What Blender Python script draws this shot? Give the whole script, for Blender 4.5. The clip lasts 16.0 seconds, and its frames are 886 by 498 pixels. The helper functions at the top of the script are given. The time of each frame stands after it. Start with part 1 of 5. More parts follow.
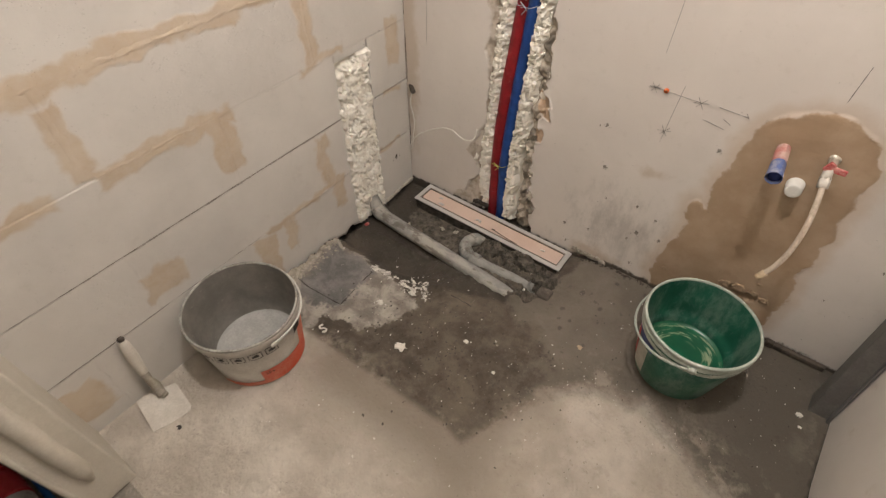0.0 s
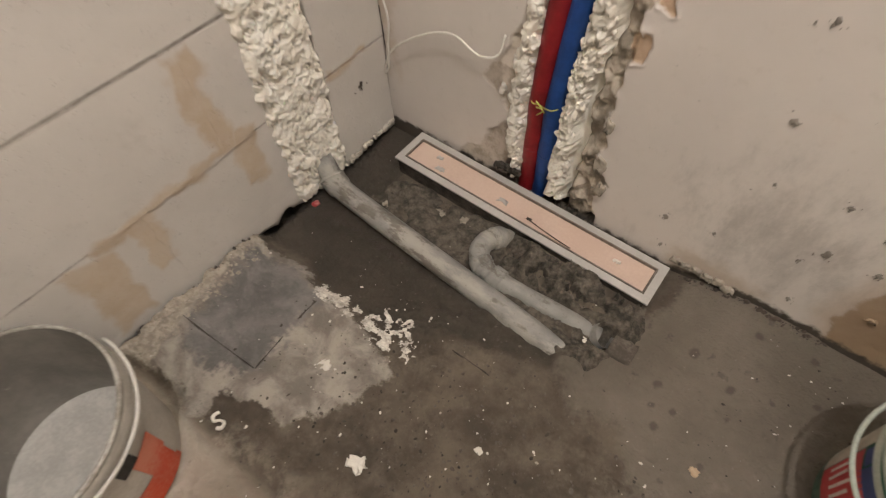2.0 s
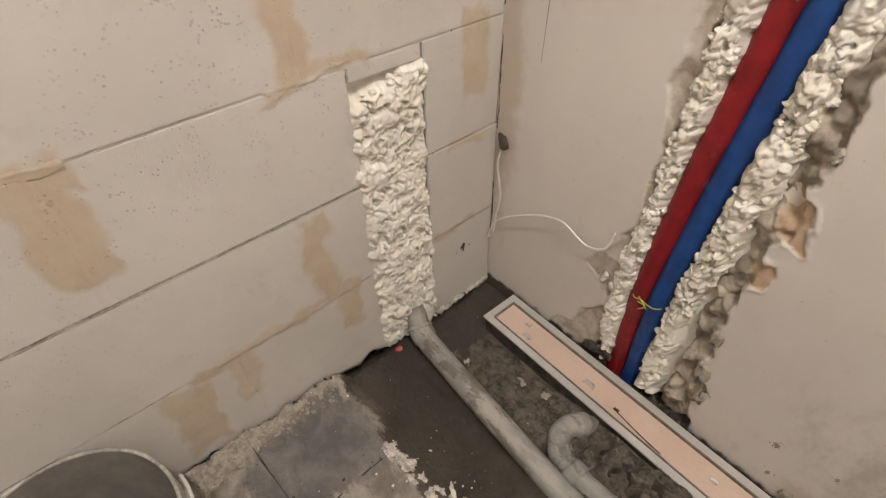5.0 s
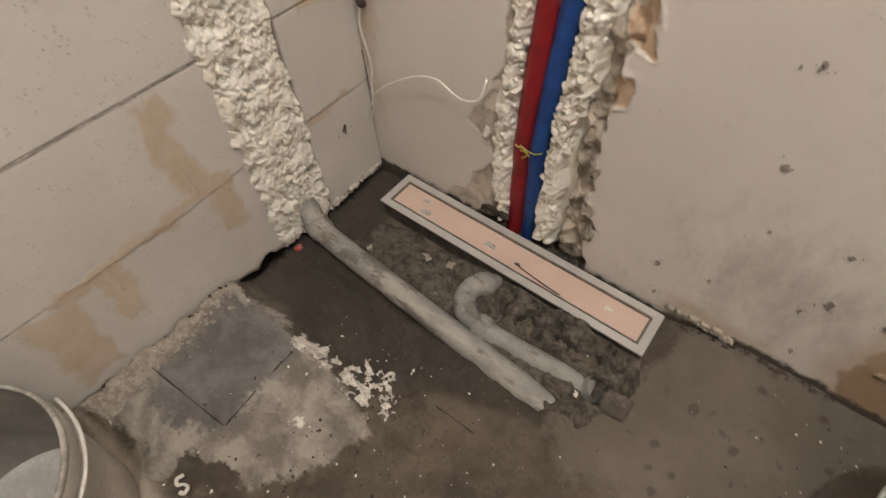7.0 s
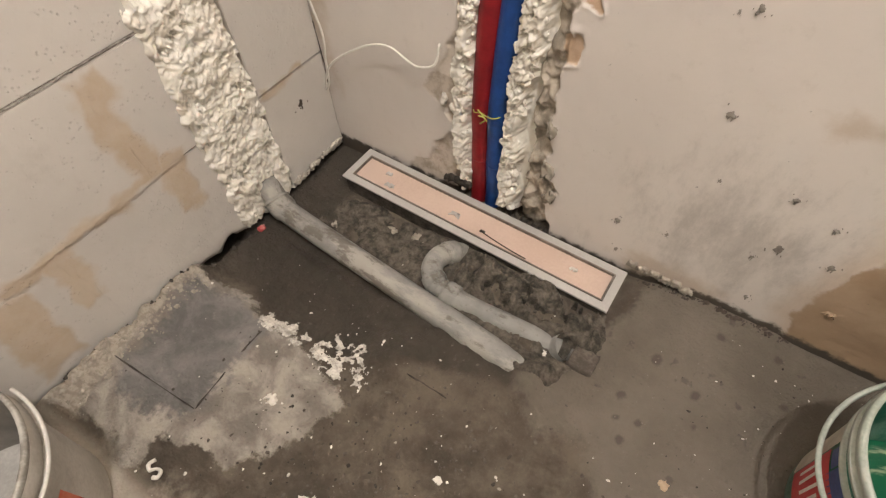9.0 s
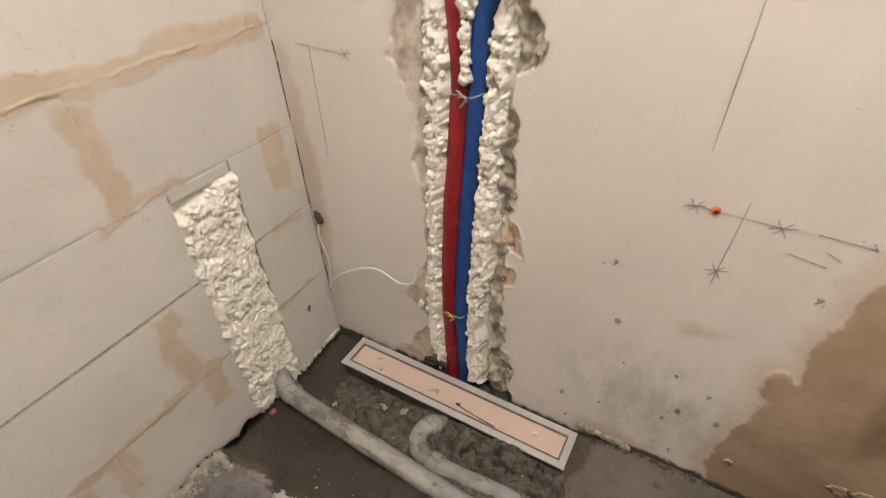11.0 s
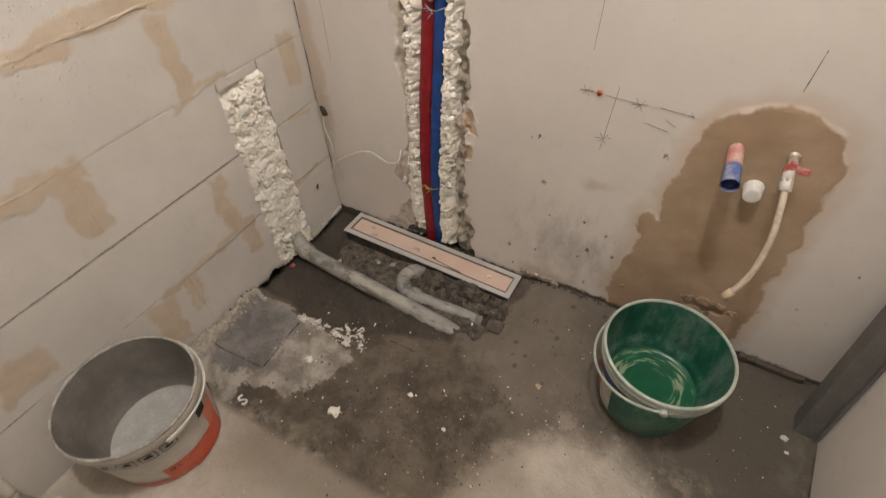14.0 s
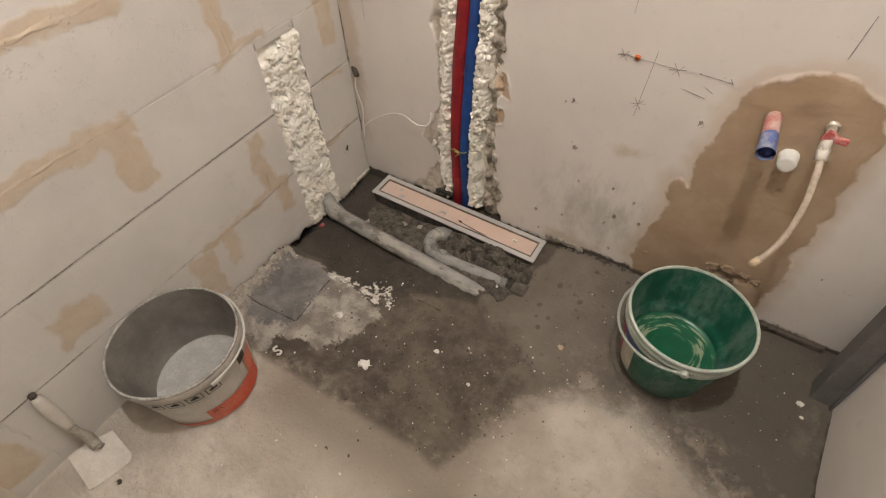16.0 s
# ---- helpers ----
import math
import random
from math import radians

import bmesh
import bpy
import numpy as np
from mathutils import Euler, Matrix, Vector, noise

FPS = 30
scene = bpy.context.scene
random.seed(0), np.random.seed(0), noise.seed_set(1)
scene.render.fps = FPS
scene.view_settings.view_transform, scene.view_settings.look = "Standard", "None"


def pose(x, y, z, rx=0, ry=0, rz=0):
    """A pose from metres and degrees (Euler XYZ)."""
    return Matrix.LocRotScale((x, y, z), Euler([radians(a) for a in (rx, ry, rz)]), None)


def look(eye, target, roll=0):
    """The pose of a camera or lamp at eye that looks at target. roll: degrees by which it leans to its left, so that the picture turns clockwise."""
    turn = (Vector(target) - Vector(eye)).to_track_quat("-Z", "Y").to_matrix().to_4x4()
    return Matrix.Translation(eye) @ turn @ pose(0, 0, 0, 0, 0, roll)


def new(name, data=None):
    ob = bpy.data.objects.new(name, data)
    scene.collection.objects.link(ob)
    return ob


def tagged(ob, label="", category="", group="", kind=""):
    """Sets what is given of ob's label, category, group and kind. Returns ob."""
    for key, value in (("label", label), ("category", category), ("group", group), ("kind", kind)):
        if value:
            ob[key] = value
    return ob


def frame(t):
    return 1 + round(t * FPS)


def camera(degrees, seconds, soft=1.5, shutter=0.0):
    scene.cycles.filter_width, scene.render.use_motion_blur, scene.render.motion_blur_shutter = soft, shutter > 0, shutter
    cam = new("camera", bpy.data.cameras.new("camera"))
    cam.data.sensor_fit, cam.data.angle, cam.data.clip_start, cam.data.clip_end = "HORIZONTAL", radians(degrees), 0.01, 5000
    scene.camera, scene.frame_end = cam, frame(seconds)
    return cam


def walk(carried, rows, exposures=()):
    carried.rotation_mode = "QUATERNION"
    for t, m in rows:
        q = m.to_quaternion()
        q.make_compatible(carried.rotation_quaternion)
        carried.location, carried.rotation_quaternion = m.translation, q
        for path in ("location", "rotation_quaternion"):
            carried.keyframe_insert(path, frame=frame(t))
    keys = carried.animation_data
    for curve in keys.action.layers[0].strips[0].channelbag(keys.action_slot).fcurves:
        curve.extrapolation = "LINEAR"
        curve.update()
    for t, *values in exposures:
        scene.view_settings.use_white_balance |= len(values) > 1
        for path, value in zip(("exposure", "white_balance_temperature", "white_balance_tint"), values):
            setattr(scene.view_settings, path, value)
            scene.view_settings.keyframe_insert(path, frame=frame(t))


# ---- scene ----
cam = camera(83.9, 16.0, soft=1.2, shutter=0.5)
PATH = [
    (0, (1.014, -1.168, 1.255), (0.208, -0.077, -0.214), 0.1),
    (0.5, (0.998, -1.056, 1.22), (0.174, 0.019, -0.252), -0.7),
    (1, (0.863, -0.881, 1.112), (0.036, 0.11, -0.415), -2.2),
    (1.5, (0.715, -0.723, 0.978), (-0.019, 0.164, -0.657), -2.3),
    (2, (0.663, -0.638, 0.837), (-0.025, 0.196, -0.846), -2.2),
    (2.5, (0.657, -0.588, 0.748), (-0.033, 0.247, -0.933), -2.3),
    (3, (0.655, -0.573, 0.74), (-0.104, 0.266, -0.91), -3.3),
    (3.5, (0.603, -0.592, 0.822), (-0.353, 0.292, -0.696), -2.9),
    (3.7, (0.582, -0.604, 0.864), (-0.473, 0.287, -0.583), -2.6),
    (5.8, (0.577, -0.616, 0.906), (-0.541, 0.302, -0.475), -1.4),
    (6, (0.598, -0.608, 0.883), (-0.463, 0.31, -0.542), -2.0),
    (6.5, (0.638, -0.592, 0.847), (-0.254, 0.332, -0.686), -2.4),
    (7, (0.668, -0.584, 0.818), (-0.101, 0.332, -0.785), -2.8),
    (7.5, (0.686, -0.583, 0.804), (-0.013, 0.321, -0.837), -2.8),
    (8, (0.692, -0.588, 0.799), (0.02, 0.315, -0.854), -2.7),
    (8.5, (0.695, -0.59, 0.8), (0.029, 0.316, -0.854), -2.7),
    (9, (0.696, -0.59, 0.803), (0.038, 0.339, -0.842), -2.2),
    (9.5, (0.699, -0.586, 0.837), (0.015, 0.425, -0.747), -1.9),
    (10, (0.708, -0.601, 0.923), (-0.017, 0.554, -0.54), -1.8),
    (10.2, (0.711, -0.616, 0.952), (-0.024, 0.592, -0.462), -1.7),
    (12.3, (0.922, -0.811, 1.197), (0.014, 0.589, 0.095), -4.1),
    (12.5, (0.938, -0.835, 1.212), (0.052, 0.546, 0.067), -4.1),
    (13, (0.948, -0.871, 1.197), (0.168, 0.445, -0.091), -2.9),
    (13.5, (0.952, -0.922, 1.187), (0.251, 0.326, -0.211), -1.8),
    (14, (0.993, -0.954, 1.181), (0.287, 0.217, -0.278), -2.1),
    (14.5, (1.014, -0.987, 1.18), (0.282, 0.118, -0.317), -3.1),
    (15, (0.997, -0.989, 1.173), (0.269, 0.084, -0.35), -3.2),
    (15.5, (0.982, -0.994, 1.19), (0.269, 0.06, -0.353), -2.9),
    (16, (0.977, -0.999, 1.196), (0.269, 0.055, -0.349), -2.7),
]
EXPOSURES = [(0, -0.12), (0.5, -0.19), (1, -0.26), (2, 0.0), (2.5, 0.14), (3, 0.26), (3.5, 0.36), (6, -0.22), (7, -0.10), (8, 0.15), (9, 0.32), (10, 0.28), (12.5, -0.37), (13, -0.43), (14, -0.24), (15, -0.11), (16, -0.07)]
walk(cam, [(t, look(eye, target, roll)) for t, eye, target, roll in PATH], EXPOSURES)

# world, lamp, exposure
world = bpy.data.worlds.new("world")
scene.world = world
world.use_nodes = True
world.node_tree.nodes["Background"].inputs[0].default_value = (0.02, 0.018, 0.016, 1)
world.node_tree.nodes["Background"].inputs[1].default_value = 0.3
bulb = bpy.data.lights.new("ceiling_bulb", "POINT")
bulb.energy, bulb.color, bulb.shadow_soft_size = 54.0, (1.0, 0.972, 0.965), 0.022
bulb_ob = new("ceiling_bulb", bulb)
bulb_ob.location = (0.86, -0.70, 2.33)
tagged(bulb_ob, "warm bare bulb under the ceiling", "lamp")

# ------------------------------------------------------------------ materials


class Mat:
    """A node material with short ways to make nodes."""

    def __init__(self, name, rough=0.8, metal=0.0, spec=0.35):
        self.m = bpy.data.materials.new(name)
        self.m.use_nodes = True
        self.t = self.m.node_tree
        self.b = self.t.nodes["Principled BSDF"]
        self.b.inputs["Roughness"].default_value = rough
        self.b.inputs["Metallic"].default_value = metal
        self.b.inputs["Specular IOR Level"].default_value = spec
        self.pos = self.t.nodes.new("ShaderNodeNewGeometry").outputs["Position"]

    def put(self, sock, v):
        if isinstance(v, bpy.types.NodeSocket):
            self.t.links.new(v, sock)
        else:
            sock.default_value = v

    def math(self, op, a, b=0.0, c=0.0):
        n = self.t.nodes.new("ShaderNodeMath")
        n.operation = op
        for s, v in zip(n.inputs, (a, b, c)):
            self.put(s, v)
        return n.outputs[0]

    def vec(self, op, a, b=(0, 0, 0)):
        n = self.t.nodes.new("ShaderNodeVectorMath")
        n.operation = op
        self.put(n.inputs[0], a)
        if op == "SCALE":
            self.put(n.inputs["Scale"], b)
        else:
            self.put(n.inputs[1], b)
        return n.outputs["Value"] if op in ("LENGTH", "DISTANCE", "DOT_PRODUCT") else n.outputs[0]

    def noise(self, scale, detail=4.0, rough=0.6, at=None, stretch=None):
        n = self.t.nodes.new("ShaderNodeTexNoise")
        p = at or self.pos
        if stretch:
            p = self.vec("MULTIPLY", p, stretch)
        self.put(n.inputs["Vector"], p)
        n.inputs["Scale"].default_value, n.inputs["Detail"].default_value, n.inputs["Roughness"].default_value = scale, detail, rough
        return n.outputs[0]

    def noise_color(self, scale):
        n = self.t.nodes.new("ShaderNodeTexNoise")
        self.put(n.inputs["Vector"], self.pos)
        n.inputs["Scale"].default_value, n.inputs["Detail"].default_value = scale, 3
        return n.outputs["Color"]

    def voronoi(self, scale, feature="F1"):
        n = self.t.nodes.new("ShaderNodeTexVoronoi")
        n.feature = feature
        self.put(n.inputs["Vector"], self.pos)
        n.inputs["Scale"].default_value = scale
        return n.outputs["Distance"]

    def attr(self, name):
        n = self.t.nodes.new("ShaderNodeAttribute")
        n.attribute_name = name
        return n.outputs["Fac"]

    def rand(self):
        return self.t.nodes.new("ShaderNodeObjectInfo").outputs["Random"]

    def step(self, v, lo, hi):
        n = self.t.nodes.new("ShaderNodeMapRange")
        n.interpolation_type = "SMOOTHSTEP"
        self.put(n.inputs[0], v)
        n.inputs[1].default_value, n.inputs[2].default_value = lo, hi
        return n.outputs[0]

    def mix(self, f, a, b):
        n = self.t.nodes.new("ShaderNodeMix")
        n.data_type = "RGBA"
        self.put(n.inputs[0], f)
        for s, v in ((n.inputs[6], a), (n.inputs[7], b)):
            self.put(s, (*v, 1) if isinstance(v, tuple) and len(v) == 3 else v)
        return n.outputs[2]

    def lerp(self, f, a, b):
        n = self.t.nodes.new("ShaderNodeMix")
        self.put(n.inputs[0], f), self.put(n.inputs[2], a), self.put(n.inputs[3], b)
        return n.outputs[0]

    def color(self, v):
        self.put(self.b.inputs["Base Color"], (*v, 1) if isinstance(v, tuple) else v)
        return self

    def rough(self, v):
        self.put(self.b.inputs["Roughness"], v)
        return self

    def bump(self, h, strength=0.4, dist=0.002):
        n = self.t.nodes.new("ShaderNodeBump")
        n.inputs["Strength"].default_value, n.inputs["Distance"].default_value = strength, dist
        self.put(n.inputs["Height"], h)
        self.t.links.new(n.outputs[0], self.b.inputs["Normal"])
        return self


def simple(name, c1, c2, scale=30.0, rough=0.7, metal=0.0, bump=0.3, dist=0.001, spec=0.35, fine=180.0):
    """Two tones mixed by coarse and fine noise."""
    q = Mat(name, rough, metal, spec)
    f = q.math("ADD", q.math("MULTIPLY", q.noise(scale), 0.65), q.math("MULTIPLY", q.noise(fine, 3), 0.35))
    q.color(q.mix(q.step(f, 0.36, 0.64), c1, c2))
    q.rough(q.lerp(q.noise(scale * 2), max(rough - 0.12, 0.05), min(rough + 0.12, 1)))
    q.bump(f, bump, dist)
    return q.m


GREY_PLASTER = (0.605, 0.56, 0.51)
TAN = (0.43, 0.31, 0.19)


def plain_wall_material():
    q = Mat("skim_plaster", 0.85)
    big, fine = q.noise(2.3, 5), q.noise(60, 5)
    c = q.mix(q.step(big, 0.35, 0.68), GREY_PLASTER, (0.67, 0.62, 0.565))
    c = q.mix(q.math("MULTIPLY", q.step(q.noise(9, 6, 0.7), 0.58, 0.72), 0.35), c, (0.47, 0.39, 0.30))
    q.color(c).bump(q.math("ADD", fine, q.math("MULTIPLY", q.noise(7, 3), 2.0)), 0.25, 0.0015)
    return q.m


def back_wall_material():
    q = Mat("back_wall_plaster", 0.85)
    big, fine = q.noise(2.1, 5), q.noise(70, 5)
    c = q.mix(q.step(big, 0.35, 0.68), (0.66, 0.605, 0.555), (0.725, 0.67, 0.615))
    c = q.mix(q.math("MULTIPLY", q.step(q.noise(38, 6, 0.75), 0.54, 0.70), 0.22), c, (0.50, 0.45, 0.39))
    # old tan patches and rubbed dirt
    c = q.mix(q.math("MULTIPLY", q.step(q.math("ADD", q.attr("sd_stain"), q.math("MULTIPLY", q.math("SUBTRACT", q.noise(16, 5), 0.5), 0.09)), -0.01, 0.025), 0.55), c, (0.47, 0.36, 0.25))
    dirt = q.math("MULTIPLY", q.step(q.math("ADD", q.attr("sd_dirt"), q.math("MULTIPLY", q.math("SUBTRACT", q.noise(22, 6, 0.75, stretch=(1.0, 1, 0.45)), 0.5), 0.5)), 0.0, 0.22), 0.5)
    c = q.mix(dirt, c, (0.26, 0.235, 0.21))
    # pale torn plaster on one side of the chase, raw mortar on the other
    torn = q.step(q.math("ADD", q.attr("sd_torn"), q.math("MULTIPLY", q.math("SUBTRACT", q.noise(45, 5), 0.5), 0.03)), -0.003, 0.008)
    c = q.mix(torn, c, q.mix(q.step(q.noise(26, 6, 0.7), 0.40, 0.64), (0.60, 0.53, 0.455), (0.40, 0.335, 0.265)))
    scar = q.step(q.math("ADD", q.attr("sd_scar"), q.math("MULTIPLY", q.math("SUBTRACT", q.noise(45, 5), 0.5), 0.02)), -0.002, 0.004)
    sc = q.mix(q.step(q.noise(24, 6, 0.72), 0.38, 0.62), (0.50, 0.435, 0.355), (0.27, 0.232, 0.185))
    c = q.mix(scar, c, sc)
    peel = q.step(q.math("ADD", q.attr("sd_peel"), q.math("MULTIPLY", q.math("SUBTRACT", q.noise(60, 4), 0.5), 0.012)), -0.001, 0.003)
    c = q.mix(peel, c, q.mix(q.step(q.noise(50, 4), 0.4, 0.65), (0.56, 0.415, 0.295), (0.47, 0.335, 0.23)))
    c = q.mix(q.step(q.attr("sd_hole"), -0.002, 0.005), c, (0.20, 0.165, 0.125))
    # damp tan filler round the pipe stubs
    edge = q.math("ADD", q.attr("sd_patch"), q.math("MULTIPLY", q.math("SUBTRACT", q.noise(24, 6, 0.6), 0.5), 0.035))
    halo = q.math("MULTIPLY", q.step(edge, -0.045, 0.0), 0.45)
    c = q.mix(halo, c, (0.50, 0.37, 0.25))
    darker = q.mix(q.step(q.noise(7, 5, 0.65), 0.36, 0.66), (0.375, 0.265, 0.170), (0.44, 0.325, 0.222))
    darker = q.mix(q.math("MULTIPLY", q.step(q.noise(90, 4), 0.5, 0.8), 0.25), darker, (0.31, 0.215, 0.135))
    c = q.mix(q.step(edge, -0.002, 0.006), c, darker)
    # dark colour in the chase recess and a ragged dark band along the foot
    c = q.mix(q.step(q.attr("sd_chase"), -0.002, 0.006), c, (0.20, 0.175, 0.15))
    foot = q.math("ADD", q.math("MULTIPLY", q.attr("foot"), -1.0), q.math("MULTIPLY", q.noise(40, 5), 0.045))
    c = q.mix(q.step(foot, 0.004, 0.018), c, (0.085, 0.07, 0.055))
    # pinholes and splashes
    speck = q.math("MULTIPLY", q.step(q.noise(130, 2, 0.5), 0.74, 0.78), 0.55)
    c = q.mix(speck, c, (0.17, 0.15, 0.13))
    q.color(c)
    ridges = q.math("MULTIPLY", q.step(edge, -0.002, 0.01), q.math("MULTIPLY", q.noise(16, 5, 0.6, stretch=(0.7, 1, 1.8)), 3.0))
    q.bump(q.math("ADD", q.math("ADD", fine, ridges), q.math("MULTIPLY", q.noise(8, 3), 2.5)), 0.4, 0.002)
    return q.m


# smears of tan mortar over the block joints: y, z, half length, half height
SMEARS = [
    (-0.72, 0.830, 0.70, 0.024), (-0.375, 0.715, 0.026, 0.085), (-0.978, 0.715, 0.028, 0.085), (-0.345, 0.628, 0.075, 0.010),
    (-0.80, 0.622, 0.165, 0.024), (-0.678, 0.545, 0.030, 0.065), (-0.405, 0.318, 0.022, 0.098), (-0.52, 0.226, 0.14, 0.011),
    (-0.366, 0.185, 0.022, 0.06), (-0.582, 0.165, 0.022, 0.060), (-0.680, 0.130, 0.034, 0.085), (-0.955, 0.305, 0.055, 0.045),
    (-0.30, 1.020, 0.36, 0.024), (-0.372, 1.13, 0.030, 0.10), (-0.05, 0.95, 0.02, 0.06), (-1.17, 0.625, 0.13, 0.020),
    (-1.26, 0.12, 0.06, 0.06), (-0.93, 1.2, 0.03, 0.1), (-0.8, 1.22, 0.7, 0.02),
    (-0.062, 0.575, 0.028, 0.075), (-0.075, 0.424, 0.052, 0.010), (-0.105, 0.228, 0.06, 0.008),
]


def block_material():
    q = Mat("aerated_block", 0.9, 0.0, 0.25)
    base = q.mix(q.step(q.noise(3.5, 5), 0.35, 0.68), (0.56, 0.525, 0.48), (0.635, 0.595, 0.545))
    base = q.mix(q.math("MULTIPLY", q.rand(), 0.28), base, (0.69, 0.65, 0.595))
    base = q.mix(q.math("MULTIPLY", q.step(q.noise(13, 6, 0.7), 0.57, 0.75), 0.45), base, (0.49, 0.45, 0.40))
    wob = q.t.nodes.new("ShaderNodeTexNoise")
    q.put(wob.inputs["Vector"], q.pos)
    wob.inputs["Scale"].default_value, wob.inputs["Detail"].default_value = 14, 4
    p = q.vec("ADD", q.pos, q.vec("SCALE", q.vec("SUBTRACT", wob.outputs["Color"], (0.5, 0.5, 0.5)), 0.075))
    sd = None
    for y, z, hy, hz in SMEARS:
        d = q.vec("SUBTRACT", q.vec("ABSOLUTE", q.vec("SUBTRACT", p, (0, y, z))), (9, hy, hz))
        n = q.t.nodes.new("ShaderNodeSeparateXYZ")
        q.put(n.inputs[0], d)
        s = q.math("MAXIMUM", n.outputs[1], n.outputs[2])
        sd = s if sd is None else q.math("MINIMUM", sd, s)
    f = q.step(sd, 0.006, -0.008)
    tan = q.mix(q.step(q.noise(11, 5), 0.35, 0.68), (0.49, 0.375, 0.255), (0.57, 0.465, 0.34))
    c = q.mix(q.math("MULTIPLY", f, q.lerp(q.noise(26, 5, 0.7), 0.45, 1.1)), base, tan)
    pores = q.step(q.voronoi(170), 0.32, 0.10)
    some = q.math("MULTIPLY", pores, q.step(q.noise(30, 3), 0.48, 0.62))
    c = q.mix(q.math("MULTIPLY", some, 0.10), c, (0.25, 0.22, 0.19))
    q.color(c)
    h = q.math("SUBTRACT", q.math("ADD", q.noise(45, 5), q.math("MULTIPLY", f, 0.9)), q.math("MULTIPLY", some, 1.3))
    q.bump(h, 0.55, 0.002)
    return q.m


def floor_material():
    q = Mat("screed_floor", 0.85)
    n1, n2, n3 = q.noise(5, 6, 0.65), q.noise(22, 6, 0.7), q.noise(90, 5, 0.6)
    rag = q.math("ADD", q.math("MULTIPLY", q.math("SUBTRACT", n2, 0.5), 0.10), q.math("MULTIPLY", q.math("SUBTRACT", n3, 0.5), 0.03))
    dry = q.mix(q.step(n1, 0.34, 0.66), (0.455, 0.398, 0.328), (0.66, 0.592, 0.505))
    dry = q.mix(q.math("MULTIPLY", q.step(n2, 0.52, 0.74), 0.4), dry, (0.30, 0.256, 0.204))
    halo = q.math("MULTIPLY", q.step(q.math("ADD", q.attr("sd_zone"), q.math("MULTIPLY", q.math("SUBTRACT", n1, 0.5), 0.16)), -0.21, -0.03), q.attr("damp_rim"))
    dry = q.mix(q.math("MULTIPLY", halo, 0.85), dry, (0.24, 0.197, 0.152))
    wet = q.mix(q.step(q.noise(11, 7, 0.68), 0.38, 0.64), (0.082, 0.066, 0.050), (0.165, 0.134, 0.101))
    wet = q.mix(q.math("MULTIPLY", q.step(n1, 0.45, 0.7), 0.55), wet, (0.178, 0.145, 0.110))
    zone = q.math("ADD", q.attr("sd_zone"), q.math("MULTIPLY", rag, q.attr("zone_rag")))
    right = q.mix(q.step(n1, 0.3, 0.7), (0.150, 0.127, 0.100), (0.215, 0.184, 0.148))
    right = q.mix(q.math("MULTIPLY", q.step(q.noise(48, 3, 0.5), 0.66, 0.74), 0.5), right, (0.085, 0.072, 0.06))
    # screed grows darker towards the right wall, mottled by noise
    right = q.mix(q.math("MULTIPLY", q.attr("darker"), q.lerp(n1, 0.3, 0.9)), right, (0.078, 0.066, 0.052))
    spot = q.step(q.math("ADD", q.attr("spots"), q.math("MULTIPLY", q.math("SUBTRACT", n3, 0.5), 0.012)), 0.0, 0.006)
    right = q.mix(q.math("MULTIPLY", spot, 0.6), right, (0.07, 0.058, 0.046))
    c = q.mix(q.step(q.math("ADD", q.attr("sd_right"), q.math("MULTIPLY", rag, 0.6)), -0.008, 0.02), wet, right)
    dust = q.math("MULTIPLY", q.step(q.noise(12, 7, 0.7), 0.50, 0.66), q.step(q.attr("sd_zone"), 0.075, 0.01))
    c = q.mix(q.math("MULTIPLY", dust, 0.6), c, (0.42, 0.365, 0.295))
    c = q.mix(q.step(zone, -0.012, 0.022), dry, c)
    fresh = q.mix(q.step(n1, 0.35, 0.68), (0.050, 0.041, 0.031), (0.082, 0.067, 0.051))
    fr = q.step(q.math("ADD", q.attr("sd_fresh"), q.math("MULTIPLY", rag, 0.6)), -0.01, 0.015)
    c = q.mix(fr, c, fresh)
    slab = q.math("ADD", q.attr("sd_slab"), q.math("MULTIPLY", rag, 0.75))
    swirl = q.vec("ADD", q.pos, q.vec("SCALE", q.vec("SUBTRACT", q.noise_color(9), (0.5, 0.5, 0.5)), 0.09))
    pale = q.mix(q.step(q.noise(16, 7, 0.62, at=swirl), 0.36, 0.64), (0.215, 0.190, 0.162), (0.43, 0.385, 0.328))
    pale = q.mix(q.math("MULTIPLY", q.step(q.noise(75, 4, 0.6), 0.60, 0.72), 0.5), pale, (0.16, 0.143, 0.122))
    c = q.mix(q.step(slab, -0.003, 0.008), c, pale)
    slate = q.mix(q.step(q.noise(12, 7, 0.66, at=swirl), 0.36, 0.66), (0.145, 0.136, 0.127), (0.25, 0.234, 0.218))
    slate = q.mix(q.math("MULTIPLY", q.step(q.noise(60, 4, 0.6), 0.62, 0.74), 0.45), slate, (0.31, 0.285, 0.255))
    c = q.mix(q.step(q.math("ADD", q.attr("sd_slate"), q.math("MULTIPLY", rag, 1.1)), -0.004, 0.02), c, slate)
    edge = q.mix(q.step(n3, 0.4, 0.6), (0.33, 0.285, 0.23), (0.46, 0.405, 0.335))
    c = q.mix(q.step(q.math("ADD", q.attr("sd_edge"), q.math("MULTIPLY", rag, 0.35)), -0.002, 0.006), c, edge)
    # dust trodden over everything and dark grit
    c = q.mix(q.math("MULTIPLY", q.step(q.noise(160, 3, 0.6), 0.66, 0.76), 0.28), c, (0.40, 0.35, 0.29))
